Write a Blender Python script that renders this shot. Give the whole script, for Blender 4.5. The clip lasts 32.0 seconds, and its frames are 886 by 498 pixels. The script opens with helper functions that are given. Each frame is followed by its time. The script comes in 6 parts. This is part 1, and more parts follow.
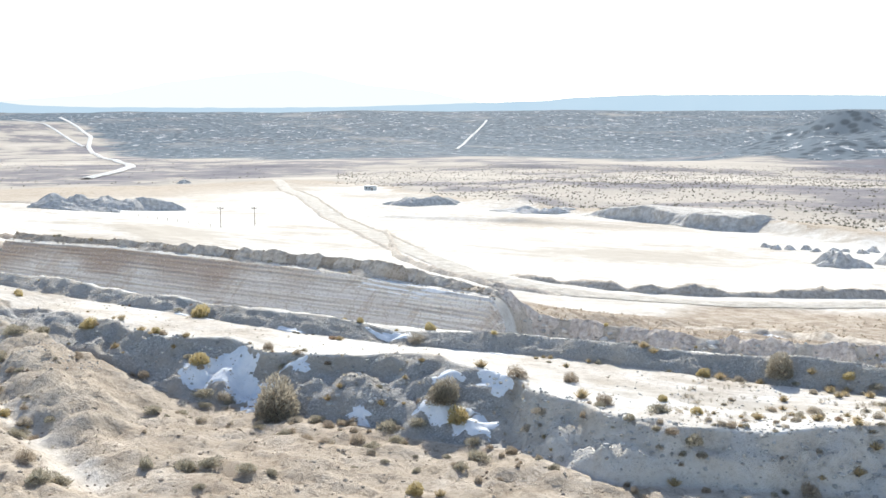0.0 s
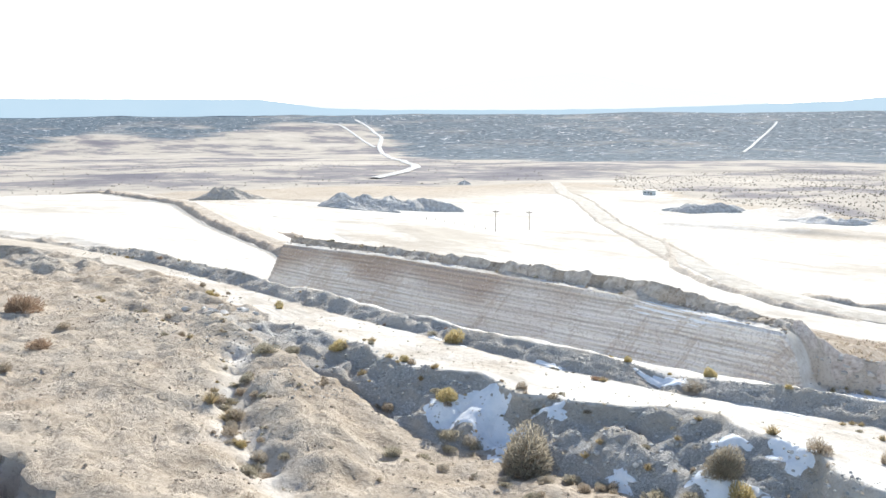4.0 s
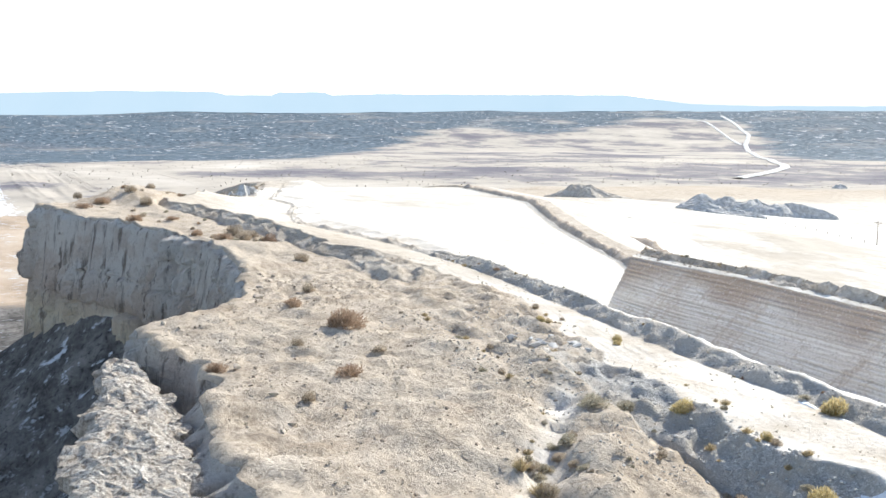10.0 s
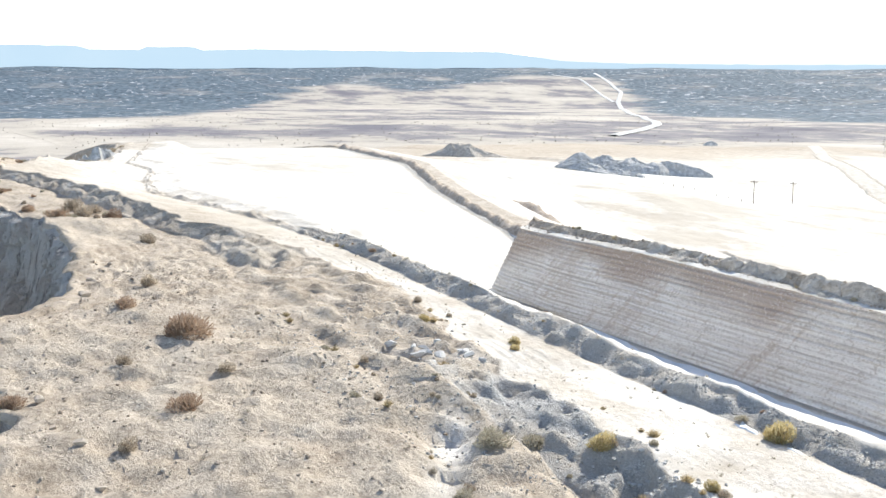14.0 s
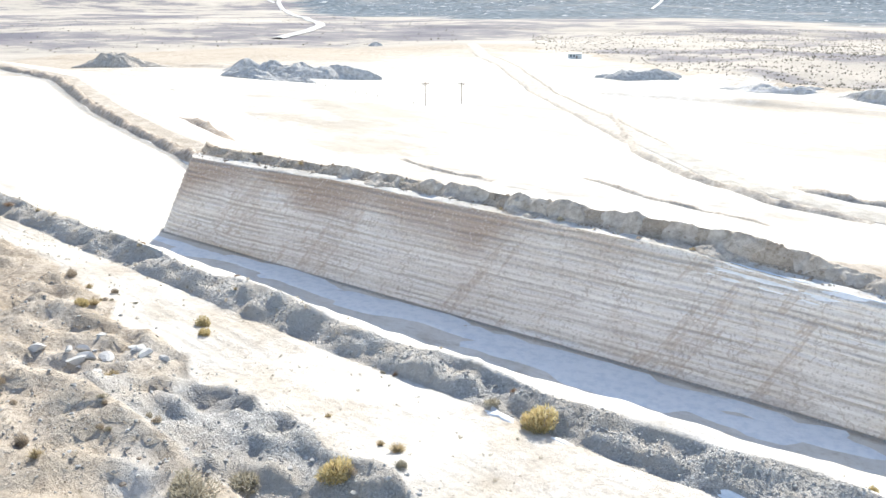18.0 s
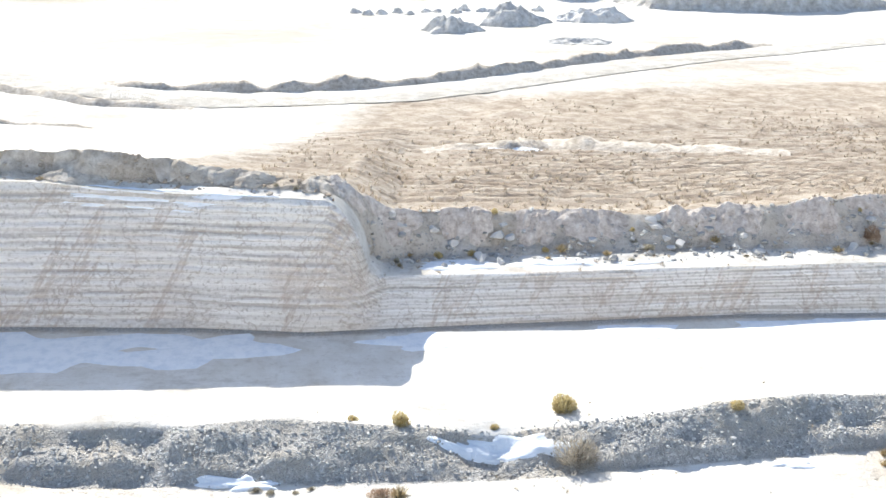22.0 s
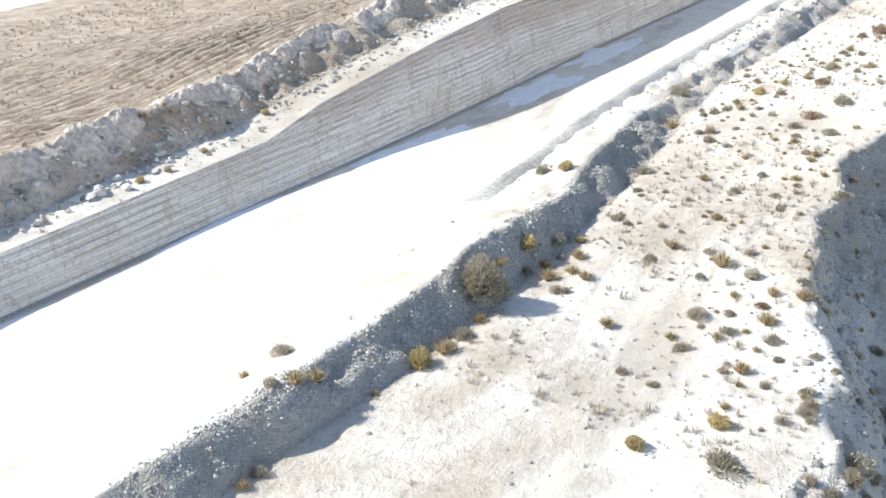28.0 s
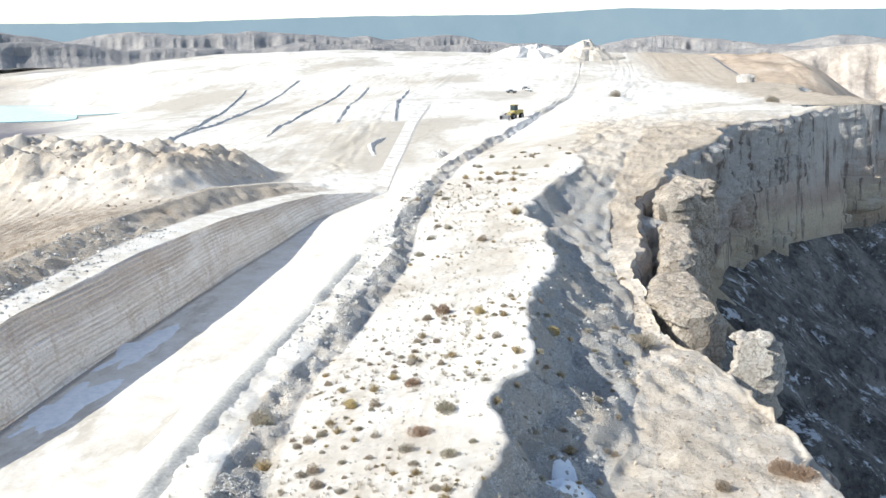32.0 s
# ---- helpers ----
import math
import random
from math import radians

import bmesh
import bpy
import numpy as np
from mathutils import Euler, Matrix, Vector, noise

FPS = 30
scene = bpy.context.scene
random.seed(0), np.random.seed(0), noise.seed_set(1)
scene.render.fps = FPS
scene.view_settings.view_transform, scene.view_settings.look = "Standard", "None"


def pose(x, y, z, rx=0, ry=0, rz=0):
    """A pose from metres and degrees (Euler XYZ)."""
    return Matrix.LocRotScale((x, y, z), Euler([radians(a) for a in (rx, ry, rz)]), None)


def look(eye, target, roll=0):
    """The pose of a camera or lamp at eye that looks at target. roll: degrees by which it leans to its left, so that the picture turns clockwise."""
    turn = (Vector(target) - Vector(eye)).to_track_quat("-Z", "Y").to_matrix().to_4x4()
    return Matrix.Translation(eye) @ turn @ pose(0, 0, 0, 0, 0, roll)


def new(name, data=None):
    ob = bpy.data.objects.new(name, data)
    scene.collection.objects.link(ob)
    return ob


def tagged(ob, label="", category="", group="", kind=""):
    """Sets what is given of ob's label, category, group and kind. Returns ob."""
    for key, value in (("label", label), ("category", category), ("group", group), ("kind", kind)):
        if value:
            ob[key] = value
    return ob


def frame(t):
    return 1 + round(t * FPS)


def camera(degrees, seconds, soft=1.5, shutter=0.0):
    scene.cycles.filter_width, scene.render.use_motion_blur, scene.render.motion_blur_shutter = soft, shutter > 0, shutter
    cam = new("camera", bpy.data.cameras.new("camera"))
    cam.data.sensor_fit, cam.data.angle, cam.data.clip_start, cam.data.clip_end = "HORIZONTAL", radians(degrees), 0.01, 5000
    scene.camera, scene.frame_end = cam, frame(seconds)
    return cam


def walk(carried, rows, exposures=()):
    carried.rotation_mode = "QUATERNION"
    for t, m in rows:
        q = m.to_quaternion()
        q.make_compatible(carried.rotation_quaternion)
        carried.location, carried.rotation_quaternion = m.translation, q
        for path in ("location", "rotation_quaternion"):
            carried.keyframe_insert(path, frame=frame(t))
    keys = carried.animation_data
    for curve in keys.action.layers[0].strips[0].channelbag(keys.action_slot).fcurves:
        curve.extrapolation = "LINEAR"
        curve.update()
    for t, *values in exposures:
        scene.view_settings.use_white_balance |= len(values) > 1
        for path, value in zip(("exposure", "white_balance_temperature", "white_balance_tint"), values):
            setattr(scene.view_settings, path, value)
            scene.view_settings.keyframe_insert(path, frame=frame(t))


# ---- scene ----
cam = camera(47.61, 32.0)
# seconds, place in metres, heading to the left of +y, tilt up, lean
PATH = (
    (0.0, 0.00, 0.00, 18.00, 27.93, -8.13, -0.11),
    (0.5, -0.62, 1.13, 18.09, 29.48, -8.13, -0.11),
    (1.0, -1.24, 2.27, 18.16, 31.79, -8.12, -0.16),
    (1.5, -1.91, 3.54, 18.22, 34.42, -8.10, -0.16),
    (2.0, -2.60, 4.73, 18.24, 36.87, -8.08, -0.10),
    (2.5, -3.35, 5.90, 18.31, 38.74, -8.07, -0.10),
    (3.0, -3.97, 6.97, 18.45, 40.64, -7.96, -0.18),
    (3.5, -4.37, 7.58, 18.49, 42.64, -7.99, -0.32),
    (4.0, -4.63, 8.02, 18.60, 43.75, -7.97, -0.37),
    (4.5, -4.59, 7.99, 18.71, 43.64, -7.98, -0.32),
    (5.0, -4.60, 7.94, 18.83, 43.00, -8.01, -0.25),
    (5.5, -5.01, 8.34, 18.93, 42.54, -8.03, -0.22),
    (6.0, -5.67, 9.04, 19.01, 42.20, -8.06, -0.27),
    (6.5, -6.43, 9.88, 19.09, 42.22, -8.07, -0.26),
    (7.0, -7.44, 10.67, 19.15, 47.31, -8.09, -0.33),
    (7.5, -8.28, 11.71, 19.24, 53.10, -8.09, -0.34),
    (8.0, -9.28, 12.64, 19.39, 57.06, -8.16, -0.18),
    (8.5, -10.44, 13.68, 19.33, 60.87, -8.14, -0.21),
    (9.0, -11.72, 14.79, 19.35, 63.30, -8.15, -0.18),
    (9.5, -13.02, 15.80, 19.40, 63.88, -8.17, -0.17),
    (10.0, -14.44, 16.78, 19.33, 64.04, -8.14, -0.15),
    (10.5, -15.70, 17.61, 19.38, 64.06, -8.15, -0.17),
    (11.0, -17.13, 18.52, 19.39, 62.70, -8.14, -0.14),
    (11.5, -18.68, 19.38, 19.39, 60.14, -8.12, -0.06),
    (12.0, -20.29, 20.27, 19.38, 59.20, -8.11, -0.04),
    (12.5, -21.91, 21.18, 19.41, 58.52, -8.12, 0.02),
    (13.0, -23.50, 22.07, 19.44, 57.91, -8.25, 0.09),
    (13.5, -25.14, 23.00, 19.45, 57.48, -9.28, 0.14),
    (14.0, -26.73, 23.98, 19.47, 57.05, -10.57, 0.16),
    (14.5, -28.30, 25.00, 19.53, 55.33, -11.82, 0.19),
    (15.0, -29.81, 25.92, 19.55, 52.00, -12.93, 0.22),
    (15.5, -31.30, 26.83, 19.60, 49.54, -14.01, 0.22),
    (16.0, -32.71, 27.74, 19.67, 47.27, -14.95, 0.17),
    (16.5, -34.00, 28.67, 19.76, 45.65, -15.58, 0.05),
    (17.0, -35.21, 29.66, 19.82, 43.85, -15.94, -0.06),
    (17.5, -36.39, 30.76, 19.82, 41.02, -16.04, -0.08),
    (18.0, -37.64, 31.83, 19.74, 38.21, -16.01, -0.00),
    (18.5, -38.77, 33.06, 19.71, 33.75, -16.00, 0.02),
    (19.0, -39.86, 34.28, 19.58, 26.23, -15.92, 0.09),
    (19.5, -40.84, 35.48, 19.40, 17.77, -15.76, 0.12),
    (20.0, -41.66, 36.48, 19.24, 10.72, -15.67, 0.13),
    (20.5, -42.48, 37.29, 19.07, 8.27, -16.65, 0.09),
    (21.0, -42.91, 37.83, 19.08, 7.16, -18.43, 0.08),
    (21.5, -43.18, 38.26, 19.09, 3.92, -20.24, -0.05),
    (22.0, -43.40, 38.53, 19.12, -1.10, -22.10, -0.01),
    (22.5, -43.65, 38.91, 19.02, -5.55, -23.90, 0.17),
    (23.0, -43.75, 39.21, 18.97, -8.83, -25.48, 0.24),
    (23.5, -43.81, 39.69, 18.97, -11.09, -26.56, 0.21),
    (24.0, -43.79, 40.39, 18.92, -13.05, -26.52, 0.22),
    (24.5, -43.54, 41.25, 18.91, -17.04, -26.49, -0.02),
    (25.0, -43.29, 42.27, 18.95, -24.55, -26.53, 0.00),
    (25.5, -42.88, 43.36, 18.95, -31.33, -26.63, -0.33),
    (26.0, -42.53, 44.49, 18.92, -37.73, -26.77, -0.37),
    (26.5, -42.09, 45.71, 18.83, -42.87, -26.90, -0.26),
    (27.0, -41.47, 46.95, 18.76, -47.09, -26.81, -0.12),
    (27.5, -40.61, 48.17, 18.79, -50.74, -26.28, -0.06),
    (28.0, -39.74, 49.26, 18.89, -53.81, -26.00, -0.11),
    (28.5, -38.59, 50.51, 19.01, -57.69, -24.67, -0.13),
    (29.0, -37.61, 51.52, 19.07, -61.39, -22.89, 0.03),
    (29.5, -36.48, 52.50, 19.17, -66.08, -20.95, 0.07),
    (30.0, -35.20, 53.47, 19.20, -70.49, -18.99, 0.14),
    (30.5, -33.91, 54.33, 19.38, -74.70, -16.95, 0.15),
    (31.0, -32.58, 55.11, 19.50, -77.58, -15.09, 0.19),
    (31.5, -31.11, 55.76, 19.63, -79.51, -13.28, 0.13),
    (32.0, -29.95, 56.35, 19.77, -81.46, -11.72, 0.11),
)
walk(cam, [(t, pose(x, y, z, 90 + tilt, 0, head) @ pose(0, 0, 0, 0, 0, lean)) for t, x, y, z, head, tilt, lean in PATH],
     [(0.0, 0.54, 6600, 7), (9.0, 0.68, 6600, 7), (14.0, 0.66, 6600, 7), (21.0, 0.84, 6600, 7), (26.0, 0.68, 6520, 7), (32.0, 0.54, 6480, 6)])

# ---- light ----
world = bpy.data.worlds.new("sky")
scene.world = world
world.use_nodes = True
wn, wl = world.node_tree.nodes, world.node_tree.links
sky = wn.new("ShaderNodeTexSky")
sky.sky_type, sky.sun_disc = "NISHITA", False
sky.sun_elevation, sky.sun_rotation = radians(34), radians(-25)
sky.altitude, sky.air_density, sky.dust_density, sky.ozone_density = 1700, 1.0, 1.2, 1.0
pale = wn.new("ShaderNodeHueSaturation")
pale.inputs["Saturation"].default_value = 0.85
wl.new(sky.outputs[0], pale.inputs["Color"])
wl.new(pale.outputs[0], wn["Background"].inputs[0])
wn["Background"].inputs[1].default_value = 0.15
sun = new("sun", bpy.data.lights.new("sun", "SUN"))
sun.data.energy, sun.data.angle, sun.data.color = 4.55, radians(0.5), (1.0, 0.955, 0.885)
sun.matrix_world = look((-35.0, 75.0, 55.8), (0, 0, 0))


# ---- materials ----
def nodes(name, rough=0.9):
    m = bpy.data.materials.new(name)
    m.use_nodes = True
    t = m.node_tree
    b = t.nodes["Principled BSDF"]
    b.inputs["Roughness"].default_value = rough
    b.inputs["Specular IOR Level"].default_value = 0.15
    return m, t, b


def node(t, kind, ins=None, operation="", use_clamp=False, attribute_name=""):
    n = t.nodes.new("ShaderNode" + kind)
    if operation:
        n.operation = operation
    if use_clamp:
        n.use_clamp = True
    if attribute_name:
        n.attribute_name = attribute_name
    for k, v in (ins or {}).items():
        if isinstance(v, bpy.types.NodeSocket):
            t.links.new(v, n.inputs[k])
        else:
            n.inputs[k].default_value = v
    return n


def ramp(t, fac, stops):
    n = t.nodes.new("ShaderNodeValToRGB")
    t.links.new(fac, n.inputs[0])
    e = n.color_ramp.elements
    while len(e) < len(stops):
        e.new(0.5)
    for s, (p, c) in zip(e, stops):
        s.position, s.color = p, (c if len(c) == 4 else (*c, 1))
    return n.outputs[0]


def mixed(t, fac, a, b, mode="MIX"):
    n = node(t, "Mix")
    n.data_type, n.blend_type = "RGBA", mode
    for k, v in ((0, fac), (6, a), (7, b)):
        if isinstance(v, bpy.types.NodeSocket):
            t.links.new(v, n.inputs[k])
        else:
            n.inputs[k].default_value = v if k == 0 else (*v, 1)
    return n.outputs[2]


def maths(t, op, a, b=0.0, clamp=False):
    n = node(t, "Math", operation=op, use_clamp=clamp)
    for k, v in ((0, a), (1, b)):
        if isinstance(v, bpy.types.NodeSocket):
            t.links.new(v, n.inputs[k])
        else:
            n.inputs[k].default_value = v
    return n.outputs[0]


def coords(t, scale=(1, 1, 1)):
    c = node(t, "TexCoord")
    return node(t, "Mapping", {"Vector": c.outputs["Object"], "Scale": scale}).outputs[0]


def fbm(t, vec, scale, detail=6, rough=0.6):
    return node(t, "TexNoise", {"Vector": vec, "Scale": scale, "Detail": detail, "Roughness": rough}).outputs[0]


def bumped(t, b, height, strength, dist):
    n = node(t, "Bump", {"Height": height, "Strength": strength, "Distance": dist})
    t.links.new(n.outputs[0], b.inputs["Normal"])


def attr(t, name):
    return node(t, "Attribute", attribute_name=name).outputs["Fac"]


def sharpen(t, w, grain, soft=0.25):
    """A soft-edged cover with a ragged edge: w is its amount, grain a noise."""
    s = maths(t, "ADD", maths(t, "SUBTRACT", w, 0.5), maths(t, "MULTIPLY", maths(t, "SUBTRACT", grain, 0.5), 0.9))
    return maths(t, "ADD", maths(t, "DIVIDE", s, soft), 0.5, True)


def ground_material():
    m, t, b = nodes("ground_soil", 0.95)
    v = coords(t)
    big, mid, fine = fbm(t, v, 0.035, 5), fbm(t, v, 0.30, 8, 0.68), fbm(t, v, 2.4, 6, 0.75)
    grit = node(t, "TexVoronoi", {"Vector": v, "Scale": 3.4, "Randomness": 1.0}).outputs["Distance"]
    cob = node(t, "TexVoronoi", {"Vector": node(t, "VectorMath", {0: v, 1: node(t, "TexNoise", {"Vector": v, "Scale": 3.0, "Detail": 4}).outputs[1]}, operation="ADD").outputs[0], "Scale": 8.5, "Randomness": 1.0})
    streak = fbm(t, coords(t, (0.05, 0.7, 0.5)), 1.0, 7, 0.68)
    soil = ramp(t, mid, [(0.32, (0.37, 0.30, 0.225)), (0.48, (0.49, 0.41, 0.325)), (0.66, (0.60, 0.52, 0.43))])
    soil = mixed(t, ramp(t, big, [(0.4, (0, 0, 0)), (0.62, (0.6, 0.6, 0.6))]), soil, (0.56, 0.485, 0.395))
    soil = mixed(t, ramp(t, fbm(t, v, 0.11, 7, 0.66), [(0.34, (0.55, 0.55, 0.55)), (0.47, (0, 0, 0))]), soil, (0.36, 0.285, 0.215))
    soil = mixed(t, ramp(t, fine, [(0.38, (0.6, 0.6, 0.6)), (0.50, (0, 0, 0))]), soil, (0.27, 0.22, 0.175))
    soil = mixed(t, ramp(t, grit, [(0.06, (0.7, 0.7, 0.7)), (0.15, (0, 0, 0))]), soil, (0.66, 0.62, 0.56))
    gyp = ramp(t, mid, [(0.28, (0.60, 0.55, 0.48)), (0.44, (0.70, 0.665, 0.61)), (0.62, (0.79, 0.765, 0.725))])
    gyp = mixed(t, ramp(t, fbm(t, v, 0.02, 8, 0.66), [(0.52, (0, 0, 0)), (0.7, (0.4, 0.4, 0.4))]), gyp, (0.70, 0.63, 0.53))
    gyp = mixed(t, ramp(t, fbm(t, coords(t, (0.6, 1, 1)), 0.012, 9, 0.7), [(0.50, (0, 0, 0)), (0.60, (0.75, 0.75, 0.75))]), gyp, (0.43, 0.375, 0.305))
    gyp = mixed(t, ramp(t, fbm(t, coords(t, (0.35, 1, 1)), 0.11, 9, 0.72), [(0.55, (0, 0, 0)), (0.62, (0.55, 0.55, 0.55))]), gyp, (0.40, 0.35, 0.285))
    gyp = mixed(t, ramp(t, streak, [(0.54, (0, 0, 0)), (0.7, (0.4, 0.4, 0.4))]), gyp, (0.66, 0.60, 0.515))
    gyp = mixed(t, ramp(t, fine, [(0.35, (0.36, 0.36, 0.36)), (0.46, (0, 0, 0))]), gyp, (0.55, 0.50, 0.44))
    gyp = mixed(t, ramp(t, grit, [(0.05, (0.4, 0.4, 0.4)), (0.12, (0, 0, 0))]), gyp, (0.58, 0.54, 0.49))
    rub = ramp(t, cob.outputs["Color"], [(0.1, (0.33, 0.32, 0.30)), (0.45, (0.54, 0.525, 0.505)), (0.85, (0.76, 0.745, 0.72))])
    rub = mixed(t, ramp(t, cob.outputs["Distance"], [(0.34, (0, 0, 0)), (0.60, (0.6, 0.6, 0.6))]), rub, (0.37, 0.35, 0.325))
    rub = mixed(t, ramp(t, mid, [(0.42, (0.6, 0.6, 0.6)), (0.56, (0, 0, 0))]), rub, (0.50, 0.455, 0.40))
    far = ramp(t, fbm(t, coords(t, (0.8, 1, 1)), 0.0042, 9, 0.7), [(0.38, (0.17, 0.16, 0.185)), (0.46, (0.27, 0.25, 0.25)), (0.50, (0.44, 0.395, 0.345)), (0.57, (0.50, 0.45, 0.39)), (0.68, (0.61, 0.56, 0.50))])
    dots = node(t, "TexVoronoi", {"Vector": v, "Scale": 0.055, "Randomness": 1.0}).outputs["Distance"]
    # far woods: the slate blue is distant haze put into the colour
    hazy_wood = mixed(t, ramp(t, dots, [(0.30, (0, 0, 0)), (0.55, (1, 1, 1))]), (0.045, 0.07, 0.095), (0.125, 0.165, 0.205))
    hazy_wood = mixed(t, ramp(t, fbm(t, v, 0.03, 5, 0.75), [(0.60, (0, 0, 0)), (0.64, (1, 1, 1))]), hazy_wood, (0.66, 0.67, 0.68))
    snow = ramp(t, fbm(t, coords(t, (0.5, 1, 1)), 0.22, 7, 0.6), [(0.3, (0, 0, 0)), (0.7, (1, 1, 1))])
    col = mixed(t, sharpen(t, attr(t, "gypsum"), maths(t, "ADD", maths(t, "MULTIPLY", mid, 0.7), maths(t, "MULTIPLY", fine, 0.3)), 0.8), soil, gyp)
    col = mixed(t, maths(t, "MULTIPLY", attr(t, "track"), maths(t, "ADD", 0.5, maths(t, "MULTIPLY", mid, 0.7), True)), col, (0.52, 0.475, 0.415))
    col = mixed(t, sharpen(t, attr(t, "rubble"), mid, 0.3), col, rub)
    clod = ramp(t, mid, [(0.34, (0.29, 0.23, 0.175)), (0.5, (0.44, 0.365, 0.29)), (0.68, (0.57, 0.50, 0.415))])
    clod = mixed(t, ramp(t, fbm(t, v, 0.9, 6, 0.7), [(0.36, (0.7, 0.7, 0.7)), (0.47, (0, 0, 0))]), clod, (0.27, 0.21, 0.155))
    col = mixed(t, sharpen(t, attr(t, "plough"), big, 0.6), col, clod)
    col = mixed(t, sharpen(t, attr(t, "plain"), big, 0.5), col, far)
    col = mixed(t, sharpen(t, attr(t, "woods"), fbm(t, v, 0.0035, 9, 0.7), 0.3), col, hazy_wood)
    col = mixed(t, maths(t, "GREATER_THAN", maths(t, "MULTIPLY", attr(t, "snow"), snow), 0.31), col, (0.80, 0.84, 0.90))
    t.links.new(col, b.inputs["Base Color"])
    h = maths(t, "ADD", maths(t, "MULTIPLY", fine, 0.6), maths(t, "MULTIPLY", mid, 1.1))
    h = maths(t, "MULTIPLY", h, maths(t, "SUBTRACT", 1.0, maths(t, "MULTIPLY", attr(t, "gypsum"), 0.8), True))
    h = maths(t, "SUBTRACT", h, maths(t, "MULTIPLY", maths(t, "MULTIPLY", cob.outputs["Distance"], 0.55), attr(t, "rubble")))
    bumped(t, b, h, 0.82, 0.32)
    return m


def wall_material():
    """Machine-cut gypsum rock: scraped level grooves, stains that run down."""
    m, t, b = nodes("cut_rock", 0.92)
    v = coords(t)
    groove = fbm(t, coords(t, (0.03, 0.2, 2.6)), 1.0, 4, 0.6)
    fine = fbm(t, v, 3.5, 6, 0.7)
    big = fbm(t, v, 0.10, 4)
    run = fbm(t, coords(t, (0.30, 0.3, 0.12)), 1.0, 5, 0.6)
    col = ramp(t, groove, [(0.34, (0.58, 0.54, 0.49)), (0.46, (0.71, 0.68, 0.635)), (0.54, (0.79, 0.765, 0.73)), (0.66, (0.86, 0.845, 0.82))])
    xyz = node(t, "SeparateXYZ", {0: v}).outputs
    level = maths(t, "ADD", maths(t, "MULTIPLY", maths(t, "ADD", xyz[2], maths(t, "MULTIPLY", xyz[0], 0.018)), 13.5), maths(t, "MULTIPLY", fbm(t, coords(t, (0.05, 0.3, 0.4)), 1.0, 5, 0.55), 2.6))
    line = maths(t, "MULTIPLY", maths(t, "ADD", maths(t, "SINE", level), 1.0), 0.5)
    worn = fbm(t, coords(t, (0.12, 0.3, 0.9)), 1.0, 6, 0.68)
    dark = maths(t, "MULTIPLY", ramp(t, line, [(0.10, (1, 1, 1)), (0.34, (0, 0, 0))]), ramp(t, worn, [(0.42, (0, 0, 0)), (0.6, (0.62, 0.62, 0.62))]))
    col = mixed(t, dark, col, (0.36, 0.32, 0.28))
    light = maths(t, "MULTIPLY", ramp(t, line, [(0.72, (0, 0, 0)), (0.95, (1, 1, 1))]), ramp(t, worn, [(0.38, (0.1, 0.1, 0.1)), (0.6, (0.75, 0.75, 0.75))]))
    col = mixed(t, light, col, (0.84, 0.83, 0.805))
    wob = node(t, "VectorMath", {0: coords(t, (0.16, 0.16, 0.10)), 1: node(t, "TexNoise", {"Vector": v, "Scale": 0.5, "Detail": 5}).outputs[1]}, operation="ADD").outputs[0]
    crack = node(t, "TexVoronoi", {"Vector": wob, "Scale": 1.0, "Randomness": 1.0})
    crack.feature = "DISTANCE_TO_EDGE"
    col = mixed(t, ramp(t, crack.outputs["Distance"], [(0.004, (0.5, 0.5, 0.5)), (0.02, (0, 0, 0))]), col, (0.36, 0.29, 0.23))
    col = mixed(t, ramp(t, run, [(0.56, (0, 0, 0)), (0.7, (0.28, 0.28, 0.28))]), col, (0.50, 0.40, 0.325))
    col = mixed(t, ramp(t, big, [(0.45, (0, 0, 0)), (0.7, (0.35, 0.35, 0.35))]), col, (0.58, 0.51, 0.45))
    slant = fbm(t, node(t, "Mapping", {"Vector": node(t, "Mapping", {"Vector": v, "Rotation": (0, radians(57), 0)}).outputs[0], "Scale": (0.05, 0.1, 0.34)}).outputs[0], 1.0, 5, 0.6)
    col = mixed(t, ramp(t, slant, [(0.565, (0, 0, 0)), (0.59, (0.6, 0.6, 0.6)), (0.62, (0.12, 0.12, 0.12))]), col, (0.47, 0.385, 0.315))
    col = mixed(t, attr(t, "rust"), col, mixed(t, fine, (0.30, 0.22, 0.165), (0.46, 0.36, 0.29)))
    col = mixed(t, ramp(t, fine, [(0.36, (0.7, 0.7, 0.7)), (0.47, (0, 0, 0))]), col, (0.42, 0.38, 0.335))
    col = mixed(t, ramp(t, fine, [(0.55, (0, 0, 0)), (0.66, (0.6, 0.6, 0.6))]), col, (0.86, 0.84, 0.81))
    t.links.new(col, b.inputs["Base Color"])
    bumped(t, b, maths(t, "ADD", maths(t, "ADD", maths(t, "MULTIPLY", groove, 1.0), maths(t, "MULTIPLY", line, 0.25)), maths(t, "MULTIPLY", fine, 0.35)), 0.6, 0.3)
    return m


